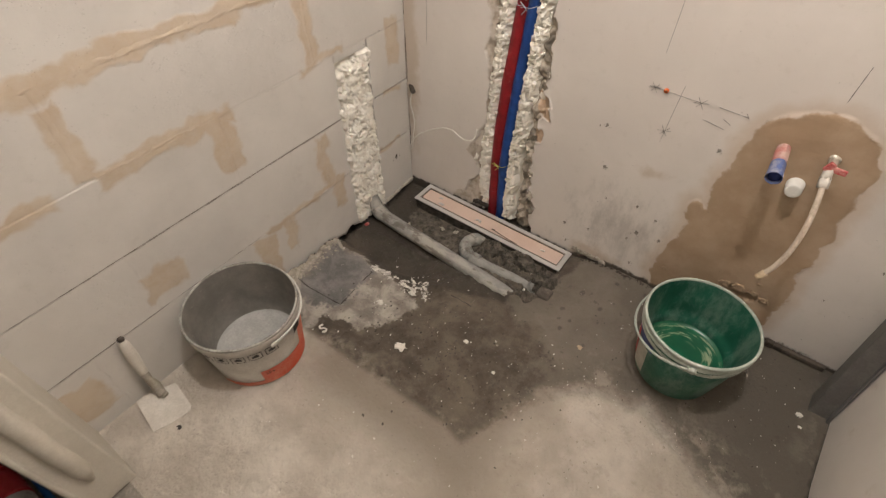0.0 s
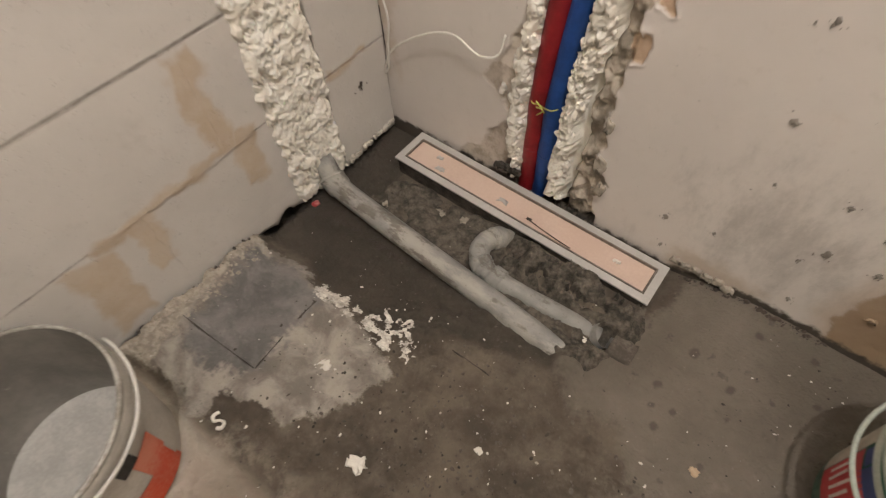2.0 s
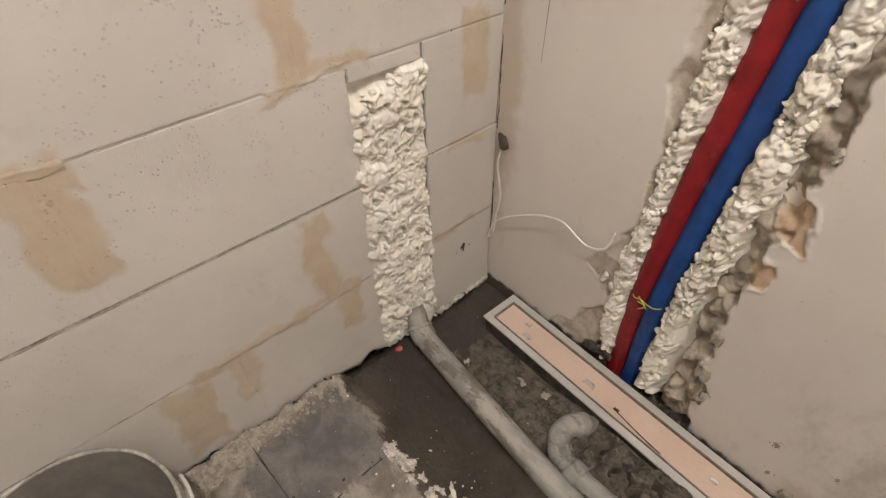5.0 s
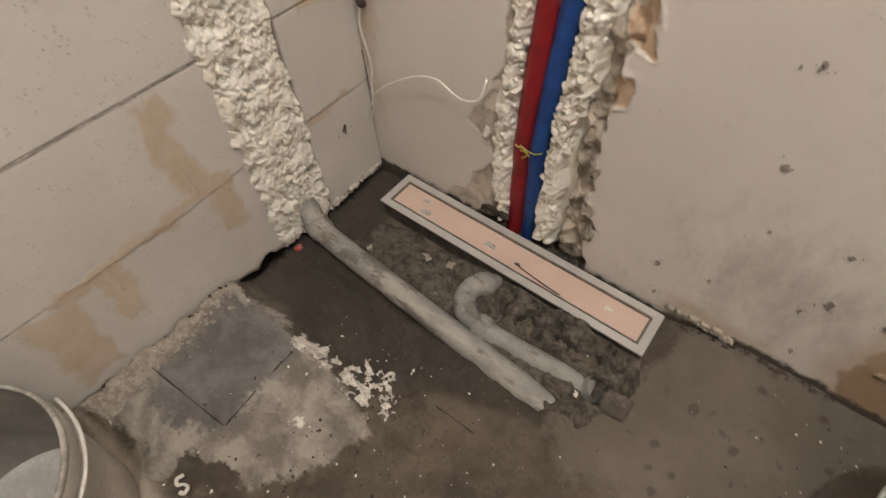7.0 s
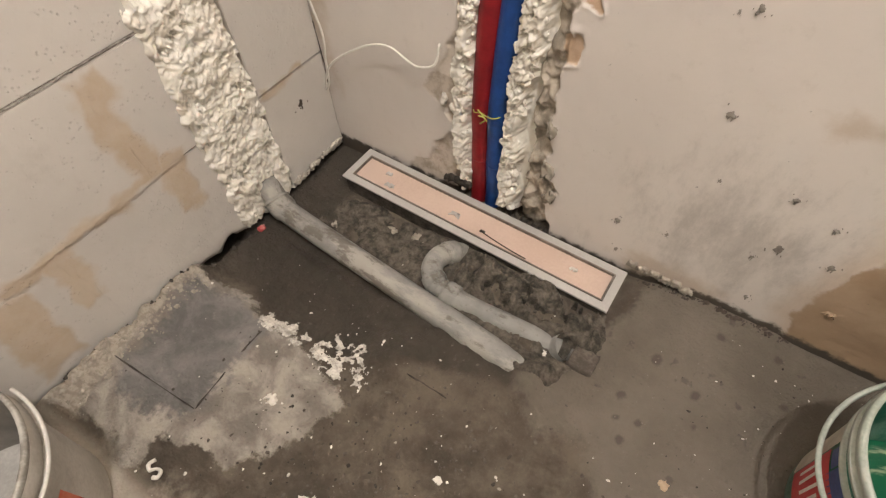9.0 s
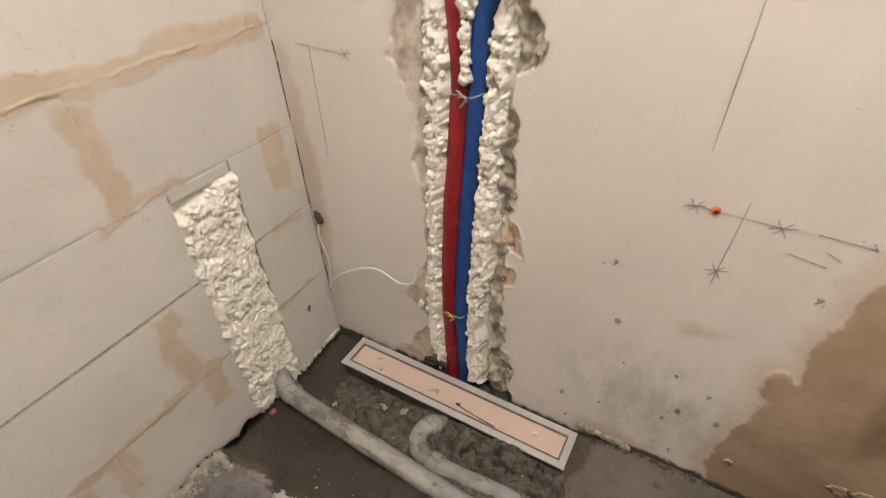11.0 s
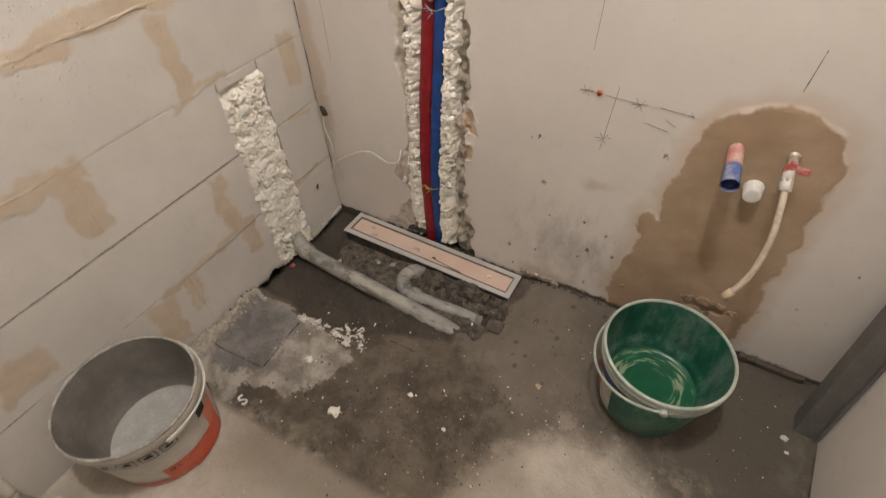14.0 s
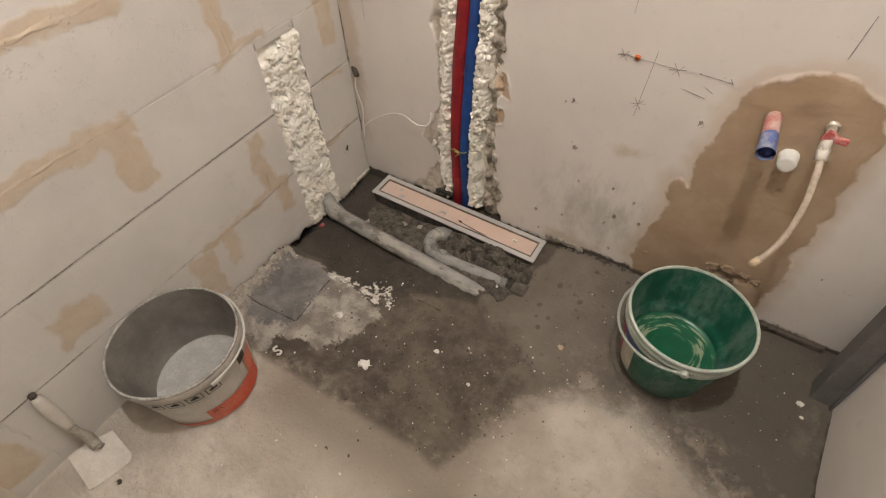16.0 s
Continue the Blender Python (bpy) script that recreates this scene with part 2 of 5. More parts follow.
    c = q.mix(q.math("MULTIPLY", q.step(q.noise(110, 3, 0.6), 0.66, 0.76), 0.4), c, (0.06, 0.05, 0.04))
    # near-black ragged edge where the floor meets the left and right walls
    c = q.mix(q.step(q.attr("sd_wall_foot"), 0.0, 0.006), c, (0.045, 0.037, 0.03))
    q.color(c)
    q.rough(q.lerp(fr, q.lerp(n2, 0.72, 0.95), q.lerp(n2, 0.5, 0.75)))
    q.bump(q.math("ADD", q.noise(26, 8, 0.78), q.math("MULTIPLY", n3, 0.8)), 1.0, 0.008)
    return q.m


def foam_material():
    q = Mat("expanding_foam", 1.0, 0.0, 0.05)
    c = q.mix(q.step(q.noise(30, 5), 0.35, 0.65), (0.78, 0.725, 0.63), (0.86, 0.82, 0.74))
    c = q.mix(q.math("MULTIPLY", q.step(q.noise(70, 4, 0.7), 0.58, 0.74), 0.3), c, (0.66, 0.57, 0.43))
    q.color(c).bump(q.math("ADD", q.noise(150, 5, 0.7), q.noise(400, 3)), 0.3, 0.0015)
    q.b.inputs["Subsurface Weight"].default_value = 0.04
    q.b.inputs["Subsurface Radius"].default_value = (0.004, 0.003, 0.002)
    return q.m


def sleeve_material(name, base, worn, dusty=0.0):
    """Foil-skinned foam insulation, scuffed and dusty."""
    q = Mat(name, 0.38, 0.0, 0.45)
    c = q.mix(q.step(q.noise(30, 5), 0.3, 0.7), base, tuple(v * 0.68 for v in base))
    c = q.mix(q.math("MULTIPLY", q.step(q.noise(30 if dusty else 22, 6, 0.75), 0.60 - dusty * 0.3, 0.78 - dusty * 0.2), 0.45 + dusty * 0.4), c, worn)
    q.color(c).rough(q.lerp(q.noise(25), 0.28, 0.6))
    q.bump(q.math("ADD", q.noise(45, 3, stretch=(1, 1, 0.35)), q.math("MULTIPLY", q.noise(200, 3), 0.3)), 0.35, 0.002)
    return q.m


def pipe_material():
    q = Mat("grey_sewer_plastic", 0.55, 0.0, 0.4)
    c = q.mix(q.step(q.noise(18, 5), 0.35, 0.66), (0.235, 0.228, 0.212), (0.305, 0.293, 0.268))
    c = q.mix(q.math("MULTIPLY", q.step(q.noise(14, 7, 0.7, stretch=(0.5, 1.4, 1.4)), 0.46, 0.60), 0.75), c, (0.40, 0.372, 0.325))
    c = q.mix(q.math("MULTIPLY", q.step(q.noise(17, 7, 0.72, stretch=(0.6, 1.3, 1.3)), 0.53, 0.62), 0.75), c, (0.125, 0.106, 0.085))
    c = q.mix(q.math("MULTIPLY", q.step(q.noise(90, 4, 0.6), 0.62, 0.70), 0.5), c, (0.16, 0.14, 0.115))
    q.color(c).rough(q.lerp(q.noise(20), 0.5, 0.9)).bump(q.math("ADD", q.noise(60, 5), q.math("MULTIPLY", q.noise(14, 5), 1.5)), 0.6, 0.003)
    return q.m


def bucket_inside_material():
    q = Mat("mortar_film", 0.7, 0.0, 0.3)
    c = q.mix(q.step(q.noise(12, 6, 0.7), 0.35, 0.68), (0.155, 0.142, 0.123), (0.225, 0.206, 0.18))
    c = q.mix(q.math("MULTIPLY", q.step(q.noise(40, 5, 0.7), 0.62, 0.74), 0.5), c, (0.42, 0.39, 0.34))
    q.color(c).bump(q.noise(60, 5), 0.3, 0.001)
    return q.m


def dusty_green_material():
    q = Mat("dusty_green_plastic", 0.45, 0.0, 0.4)
    c = q.mix(q.step(q.noise(14, 5), 0.35, 0.66), (0.006, 0.075, 0.044), (0.009, 0.105, 0.062))
    c = q.mix(q.math("MULTIPLY", q.step(q.noise(11, 7, 0.75, stretch=(1.3, 1.3, 0.6)), 0.42, 0.66), 0.8), c, (0.14, 0.215, 0.172))
    q.color(c).rough(q.lerp(q.noise(16), 0.3, 0.75)).bump(q.noise(50, 4), 0.12, 0.001)
    return q.m


def bucket_floor_material():
    q = Mat("green_bucket_floor", 0.3, 0.0, 0.5)
    c = q.mix(q.step(q.noise(11, 3), 0.3, 0.7), (0.003, 0.075, 0.033), (0.005, 0.108, 0.050))
    r = q.vec("DISTANCE", q.pos, (1.116, -0.238, 0.0995))
    n = q.t.nodes.new("ShaderNodeCombineXYZ")
    for sock, v in zip(n.inputs, (q.math("MULTIPLY", r, 5.0), q.math("MULTIPLY", q.vec("DISTANCE", q.pos, (1.9, -0.238, 0.1)), 0.8), q.math("MULTIPLY", q.vec("DISTANCE", q.pos, (1.116, 0.6, 0.1)), 0.8))):
        q.put(sock, v)
    band = q.math("MULTIPLY", q.step(r, 0.040, 0.066), q.step(r, 0.104, 0.088))
    f = q.math("MULTIPLY", q.step(q.noise(22, 4, 0.55, at=n.outputs[0]), 0.50, 0.60), band)
    c = q.mix(q.math("MULTIPLY", f, 0.8), c, (0.36, 0.385, 0.25))
    q.color(c).bump(q.noise(40, 4), 0.2, 0.001)
    return q.m


M_WALL, M_BACK, M_BLOCK, M_FLOOR = plain_wall_material(), back_wall_material(), block_material(), floor_material()
M_FOAM, M_PIPE = foam_material(), pipe_material()
M_RED = sleeve_material("red_insulation", (0.30, 0.012, 0.018), (0.45, 0.24, 0.22))
M_BLUE = sleeve_material("blue_insulation", (0.015, 0.075, 0.30), (0.24, 0.30, 0.42))
M_PINKRED = sleeve_material("faded_red_sleeve", (0.50, 0.175, 0.15), (0.62, 0.47, 0.41), 0.7)
M_PALEBLUE = sleeve_material("faded_blue_sleeve", (0.105, 0.155, 0.37), (0.42, 0.42, 0.45), 0.5)
# near-black blue puts the shade inside open pipe ends into the colour
M_HOLLOW_SHADE = simple("hollow_shade", (0.012, 0.02, 0.09), (0.02, 0.03, 0.12), rough=0.8)
M_CEIL = simple("ceiling_paint", (0.60, 0.57, 0.52), (0.66, 0.63, 0.58), 4)
M_STEEL = simple("brushed_drain_steel", (0.445, 0.425, 0.395), (0.50, 0.48, 0.45), 14, 0.55, 0.15, 0.25)
M_PINK = simple("pink_insert_film", (0.56, 0.415, 0.335), (0.62, 0.475, 0.39), 9, 0.6, 0, 0.15)
M_MORTAR = simple("grey_mortar", (0.075, 0.062, 0.05), (0.17, 0.145, 0.118), 28, 0.9, 0, 0.8, 0.003)
M_DARKMORTAR = simple("dark_mortar_crust", (0.035, 0.029, 0.023), (0.09, 0.076, 0.062), 40, 0.9, 0, 0.8, 0.003)
# dark mottling also stands in for shade in the crevices of the mortar
M_BED = simple("bedding_mortar", (0.040, 0.034, 0.026), (0.145, 0.123, 0.097), 42, 0.85, 0, 1.0, 0.006)
M_SPLASH = simple("dried_splash", (0.20, 0.175, 0.15), (0.36, 0.325, 0.28), 50, 0.9, 0, 0.5)
M_JOINT = simple("joint_mortar_grey", (0.20, 0.175, 0.15), (0.46, 0.42, 0.37), 35, 0.9)
M_BACKING = simple("joint_backing", (0.27, 0.235, 0.19), (0.38, 0.335, 0.28), 25, 0.95)
M_WHITE = simple("white_plaster_crumb", (0.66, 0.62, 0.55), (0.78, 0.74, 0.67), 60, 0.85, 0, 0.6, 0.002)
M_BEAD = simple("dusty_foam_bead", (0.40, 0.355, 0.295), (0.62, 0.57, 0.49), 60, 0.95, 0, 0.6, 0.002)
M_LACE = simple("chalky_splatter", (0.33, 0.30, 0.26), (0.72, 0.68, 0.61), 70, 0.9, 0, 0.6, 0.002, fine=260.0)
M_DAMPCHIP = simple("damp_filler_flake", (0.33, 0.235, 0.15), (0.43, 0.315, 0.21), 40, 0.9, 0, 0.6, 0.002)
M_TANCHIP = simple("tan_plaster_flake", (0.46, 0.34, 0.22), (0.56, 0.44, 0.30), 30, 0.9, 0, 0.6, 0.002)
M_GREYCHIP = simple("grey_plaster_flake", (0.30, 0.265, 0.215), (0.45, 0.40, 0.33), 35, 0.9, 0, 0.6, 0.002)
M_WHITEPLASTIC = simple("white_bucket_plastic", (0.55, 0.52, 0.47), (0.72, 0.69, 0.64), 16, 0.45, 0, 0.15)
M_RIM = simple("pale_rim_plastic", (0.31, 0.345, 0.29), (0.46, 0.48, 0.42), 22, 0.4, 0, 0.15)
M_INSIDE = bucket_inside_material()
M_CRUSTRIM = simple("mortar_crusted_rim", (0.21, 0.193, 0.165), (0.45, 0.425, 0.38), 26, 0.6, 0, 0.4)
M_PALEBOTTOM = simple("chalky_bucket_floor", (0.36, 0.345, 0.32), (0.48, 0.465, 0.43), 14, 0.6)
M_GREEN, M_GREENFLOOR = dusty_green_material(), bucket_floor_material()
M_ORANGE = simple("orange_label_print", (0.62, 0.07, 0.02), (0.66, 0.24, 0.16), 9, 0.5)
M_INK = simple("black_print", (0.03, 0.028, 0.026), (0.07, 0.065, 0.06), 60, 0.6)
M_PENCIL = simple("pencil_graphite", (0.13, 0.122, 0.115), (0.27, 0.25, 0.23), 90, 0.7)
M_REDLABEL = simple("red_label_print", (0.42, 0.03, 0.035), (0.52, 0.07, 0.07), 20, 0.5)
M_BLUELABEL = simple("blue_label_print", (0.03, 0.05, 0.16), (0.06, 0.09, 0.24), 40, 0.5)
M_PALELABEL = simple("pale_label_print", (0.40, 0.38, 0.31), (0.54, 0.51, 0.43), 30, 0.5)
M_BLADE = simple("dusty_trowel_steel", (0.56, 0.515, 0.45), (0.70, 0.65, 0.58), 12, 0.42, 0.25, 0.2)
M_GRIP = simple("pale_wooden_grip", (0.58, 0.53, 0.46), (0.66, 0.61, 0.54), 24, 0.6)
M_DUCT = simple("grey_painted_profile", (0.105, 0.097, 0.088), (0.145, 0.135, 0.122), 14, 0.5, 0, 0.15)
M_STRIP = simple("dark_stained_strip", (0.045, 0.034, 0.026), (0.105, 0.082, 0.063), 30, 0.7)
M_JAMB = simple("cream_jamb_paint", (0.60, 0.545, 0.455), (0.69, 0.635, 0.54), 10, 0.55, 0, 0.3)
M_CORD = simple("white_cord", (0.68, 0.65, 0.58), (0.76, 0.73, 0.67), 50, 0.6)
M_CAP = simple("white_plug_plastic", (0.70, 0.68, 0.63), (0.78, 0.76, 0.71), 20, 0.35)
M_HOSE = simple("braided_hose", (0.41, 0.33, 0.255), (0.54, 0.45, 0.36), 60, 0.7, 0.0, 0.5)
M_CHROME = simple("limed_brass_nickel", (0.50, 0.45, 0.38), (0.66, 0.60, 0.52), 60, 0.35, 0.6)
M_VALVERED = simple("red_valve_lever", (0.40, 0.03, 0.035), (0.56, 0.26, 0.23), 70, 0.45)
M_TIE = simple("yellow_green_tie_wire", (0.42, 0.42, 0.07), (0.52, 0.50, 0.16), 60, 0.4)
M_PEWIRE = simple("grey_tie_wire", (0.30, 0.30, 0.33), (0.40, 0.40, 0.42), 60, 0.4)
M_ORANGEPLUG = simple("orange_wall_plug", (0.60, 0.12, 0.02), (0.66, 0.18, 0.05), 60, 0.5)
M_BOTTLERED = simple("red_wrapper", (0.32, 0.012, 0.02), (0.42, 0.03, 0.04), 14, 0.3)
M_BLUEPLASTIC = simple("blue_plastic_band", (0.02, 0.13, 0.40), (0.04, 0.18, 0.5), 14, 0.35)
M_BAGGREY = simple("greyish_clear_film", (0.30, 0.28, 0.27), (0.42, 0.40, 0.38), 14, 0.3)

# ------------------------------------------------------------------ shape helpers
RNG = np.random.default_rng(7)
_LAT = RNG.random((64, 64))


def value_noise(x, y):
    xi, yi = np.floor(x).astype(int), np.floor(y).astype(int)
    fx, fy = x - xi, y - yi
    fx, fy = fx * fx * (3 - 2 * fx), fy * fy * (3 - 2 * fy)
    g = lambda a, b: _LAT[a % 64, b % 64]
    return (g(xi, yi) * (1 - fx) + g(xi + 1, yi) * fx) * (1 - fy) + (g(xi, yi + 1) * (1 - fx) + g(xi + 1, yi + 1) * fx) * fy - 0.5


def fbm(x, y, scale, octaves=4, seed=0.0):
    x, y = np.asarray(x, float), np.asarray(y, float)
    out, amp, s = 0.0, 1.0, scale
    for k in range(octaves):
        out = out + amp * value_noise(x * s + 17.3 * k + seed, y * s + 9.1 * k + seed * 0.7)
        amp, s = amp * 0.5, s * 2.03
    return out


def smooth(v, lo, hi):
    t = np.clip((np.asarray(v, float) - lo) / (hi - lo), 0, 1)
    return t * t * (3 - 2 * t)


def cells(u, v, size, seed):
    """Rounded lumps: 1 at a lump's middle, 0 where lumps meet."""
    r = np.random.default_rng(seed)
    iu, iv = np.floor(u / size).astype(int), np.floor(v / size).astype(int)
    jit = r.random((128, 128, 2))
    best = np.full(u.shape, 9.0)
    for a in (-1, 0, 1):
        for b in (-1, 0, 1):
            p = jit[(iu + a) % 128, (iv + b) % 128]
            d = np.hypot((iu + a + p[..., 0]) * size - u, (iv + b + p[..., 1]) * size - v) / size
            best = np.minimum(best, d)
    return np.clip(1 - best * best * 1.4, 0, 1)


def polygon_sd(x, y, poly):
    """Signed distance to a polygon, positive inside."""
    d, inside = np.full(x.shape, 1e9), np.zeros(x.shape, bool)
    for (ax, ay), (bx, by) in zip(poly, poly[1:] + poly[:1]):
        ex, ey = bx - ax, by - ay
        t = np.clip(((x - ax) * ex + (y - ay) * ey) / (ex * ex + ey * ey), 0, 1)
        d = np.minimum(d, np.hypot(x - ax - t * ex, y - ay - t * ey))
        cross = ((ay > y) != (by > y)) & (x < ex * (y - ay) / (ey if abs(ey) > 1e-9 else 1e-9) + ax)
        inside ^= cross
    return np.where(inside, d, -d)


def mesh_object(name, verts, faces, material, parent=None, label="", flat=False):
    me = bpy.data.meshes.new(name)
    me.from_pydata([tuple(map(float, v)) for v in verts], [], faces)
    me.validate()
    me.update()
    if not flat:
        me.shade_smooth()
    me.materials.append(material)
    ob = new(name, me)
    if parent:
        ob.parent = parent
    if label:
        ob["label"] = label
    return ob


def part(name, bm, material, parent=None, label="", flat=False):
    me = bpy.data.meshes.new(name)
    bm.normal_update()
    bm.to_mesh(me)
    bm.free()
    if not flat:
        me.shade_smooth()
    me.materials.append(material)
    ob = new(name, me)
    if parent:
        ob.parent = parent
    if label:
        ob["label"] = label
    return ob


def thing(name, label, category, at=(0, 0, 0), group="", kind=""):
    ob = new(name)
    ob.location = at
    return tagged(ob, label, category, group, kind)


def box(name, lo, hi, material, parent=None, bevel=0.0, label="", jitter=0.0):
    bm = bmesh.new()
    bmesh.ops.create_cube(bm, size=1)
    for v in bm.verts:
        for k in range(3):
            v.co[k] = (lo[k] + hi[k]) / 2 + v.co[k] * (hi[k] - lo[k]) + (random.uniform(-jitter, jitter) if jitter else 0)
    if bevel:
        bmesh.ops.bevel(bm, geom=bm.edges[:], offset=bevel, segments=2, affect="EDGES", profile=0.5)
    return part(name, bm, material, parent, label, flat=True)


def grid_mesh(name, P, material, parent=None, attrs=None, label="", flat=False):
    """A sheet from an array of points rows x columns x 3."""
    n, m = P.shape[:2]
    i = np.arange(n * m).reshape(n, m)
    quads = np.stack([i[:-1, :-1], i[:-1, 1:], i[1:, 1:], i[1:, :-1]], -1).reshape(-1, 4)
    me = bpy.data.meshes.new(name)
    me.vertices.add(n * m)
    me.vertices.foreach_set("co", P.reshape(-1).astype(np.float32))
    me.loops.add(len(quads) * 4)
    me.loops.foreach_set("vertex_index", quads.reshape(-1).astype(np.int32))
    me.polygons.add(len(quads))
    me.polygons.foreach_set("loop_start", (np.arange(len(quads)) * 4).astype(np.int32))
    me.update(calc_edges=True)
    for key, values in (attrs or {}).items():
        me.attributes.new(key, "FLOAT", "POINT").data.foreach_set("value", values.reshape(-1).astype(np.float32))
    if not flat:
        me.shade_smooth()
    me.materials.append(material)
    ob = new(name, me)
    if parent:
        ob.parent = parent
    if label:
        ob["label"] = label
    return ob


def spline(points, steps=10):
    """Points along a smooth curve through the given ones."""
    p = [Vector(q) for q in points]
    p = [2 * p[0] - p[1]] + p + [2 * p[-1] - p[-2]]
    out = []
    for a, b, c, d in zip(p, p[1:], p[2:], p[3:]):
        for k in range(steps):
            t = k / steps
            out.append(0.5 * (2 * b + (c - a) * t + (2 * a - 5 * b + 4 * c - d) * t * t + (3 * b - a - 3 * c + d) * t ** 3))
    return out + [p[-2]]


def tube(name, path, radius, material, parent=None, seg=16, label="", caps=True, wobble=0.0):
    """A round bar along a path; radius is a number or a function of the share of its length."""
    verts, faces, n = [], [], len(path)
    side = None
    for k, p in enumerate(path):
        d = (path[min(k + 1, n - 1)] - path[max(k - 1, 0)]).normalized()
        if side is None:
            side = d.orthogonal().normalized()
        side = (side - d * side.dot(d)).normalized()
        up = d.cross(side)
        r = radius(k / (n - 1)) if callable(radius) else radius
        for s in range(seg):
            a = 2 * math.pi * s / seg
            w = 1 + (wobble * float(fbm(k * 0.21, s * 0.6, 1.0, 2)) if wobble else 0)
            verts.append(p + (side * math.cos(a) + up * math.sin(a)) * r * w)
    for k in range(n - 1):
        for s in range(seg):
            t = (s + 1) % seg
            faces.append((k * seg + s, k * seg + t, (k + 1) * seg + t, (k + 1) * seg + s))
    if caps:
        faces.append(tuple(range(seg))[::-1])
        faces.append(tuple((n - 1) * seg + s for s in range(seg)))
    return mesh_object(name, verts, faces, material, parent, label)


def lathe(name, profile, material, parent=None, seg=64, label="", a0=0.0, a1=360.0, wave=0.0):
    """A profile of (radius, height) turned round z, whole or over an arc."""
    whole = abs(a1 - a0) >= 360
    n = seg if whole else seg + 1
    verts, faces = [], []
    for r, z in profile:
        for s in range(n):
            a = radians(a0 + (a1 - a0) * s / seg)
            w = r * (1 + wave * math.sin(2 * a + 0.6) + wave * 0.5 * math.sin(3 * a))
            verts.append((w * math.cos(a), w * math.sin(a), z))
    for k in range(len(profile) - 1):
        for s in range(seg):
            t = (s + 1) % n
            faces.append((k * n + s, k * n + t, (k + 1) * n + t, (k + 1) * n + s))
    return mesh_object(name, verts, faces, material, parent, label)


def chunk_verts(size, flatness, rng, at):
    """A small broken lump: a jittered, squashed icosphere."""
    bm = bmesh.new()
    bmesh.ops.create_icosphere(bm, subdivisions=1, radius=size)
    a = rng.random() * 6.28
    sx, sy = 0.7 + 0.7 * rng.random(), 0.6 + 0.4 * rng.random()
    for v in bm.verts:
        j = 0.65 + 0.6 * rng.random()
        x, y, z = v.co.x * sx * j, v.co.y * sy * j, v.co.z * flatness * j
        v.co = (at[0] + x * math.cos(a) - y * math.sin(a), at[1] + x * math.sin(a) + y * math.cos(a), at[2] + z)
    out = [v.co.copy() for v in bm.verts], [tuple(v.index for v in f.verts) for f in bm.faces]
    bm.free()
    return out


def flake(name, outline, thick, material, parent=None, ragged=0.12, seed=0, normal="z", at=(0, 0, 0), curl=0.0):
    """A flat broken piece: a ragged outline with a little thickness, lying in xy, or upright in xz (normal y) or yz (normal x)."""
    rng = np.random.default_rng(seed)
    pts = []
    for (ax, ay), (bx, by) in zip(outline, outline[1:] + outline[:1]):
        L = math.hypot(bx - ax, by - ay)
        for k in range(5):
            t = k / 5
            pts.append((ax + (bx - ax) * t + (rng.random() - 0.5) * ragged * L, ay + (by - ay) * t + (rng.random() - 0.5) * ragged * L))
    cx, cy = sum(p[0] for p in pts) / len(pts), sum(p[1] for p in pts) / len(pts)
    n = len(pts)
    place = {"z": lambda u, v, h: (at[0] + u, at[1] + v, at[2] + h), "y": lambda u, v, h: (at[0] + u, at[1] - h, at[2] + v), "x": lambda u, v, h: (at[0] + h, at[1] + u, at[2] + v)}[normal]
    verts = [place(u, v, -0.002) for u, v in pts]
    verts += [place(u, v, thick * (0.7 + 0.3 * rng.random()) + curl * max(0.0, (u - cx) * 0.8 - (v - cy) * 0.6)) for u, v in pts]
    verts += [place(cx + (u - cx) * 0.72, cy + (v - cy) * 0.72, thick * (1.0 + 0.15 * rng.random())) for u, v in pts]
    verts.append(place(cx, cy, thick * 1.08))
    faces = []
    for k in range(n):
        j = (k + 1) % n
        faces += [(k, j, n + j, n + k), (n + k, n + j, 2 * n + j, 2 * n + k), (2 * n + k, 2 * n + j, 3 * n)]
    return mesh_object(name, verts, faces, material, parent)


# ------------------------------------------------------------------ floor
ZONE = [(-0.1, -0.752), (0.205, -0.752), (0.54, -0.744), (0.69, -0.742), (0.765, -0.755), (0.81, -0.645), (0.865, -0.515), (0.985, -0.425), (1.10, -0.40), (1.21, -0.45), (1.30, -0.50), (1.6, -0.56), (1.6, 0.2), (-0.1, 0.2)]
SLAB = [(-0.02, -0.44), (0.066, -0.429), (0.121, -0.414), (0.187, -0.435), (0.27, -0.438), (0.381, -0.46), (0.41, -0.486), (0.399, -0.536), (0.372, -0.57), (0.369, -0.606), (0.316, -0.655), (0.246, -0.662), (0.20, -0.69), (0.215, -0.722), (0.176, -0.742), (0.126, -0.725), (0.071, -0.729), (-0.02, -0.754)]
SLATE = [(0.020, -0.459), (0.126, -0.422), (0.193, -0.434), (0.211, -0.461), (0.222, -0.614), (0.220, -0.636), (0.126, -0.680), (0.062, -0.676), (0.039, -0.636), (0.040, -0.572), (0.036, -0.533)]
TILE = [(0.036, -0.455), (0.127, -0.433), (0.200, -0.451), (0.209, -0.618), (0.037, -0.632)]
FRESH = [(-0.05, 0.05), (-0.05, -0.43), (0.10, -0.405), (0.19, -0.43), (0.35, -0.42), (0.46, -0.36), (0.62, -0.31), (0.62, -0.262), (0.2, -0.21), (0.12, -0.12), (0.10, 0.05)]
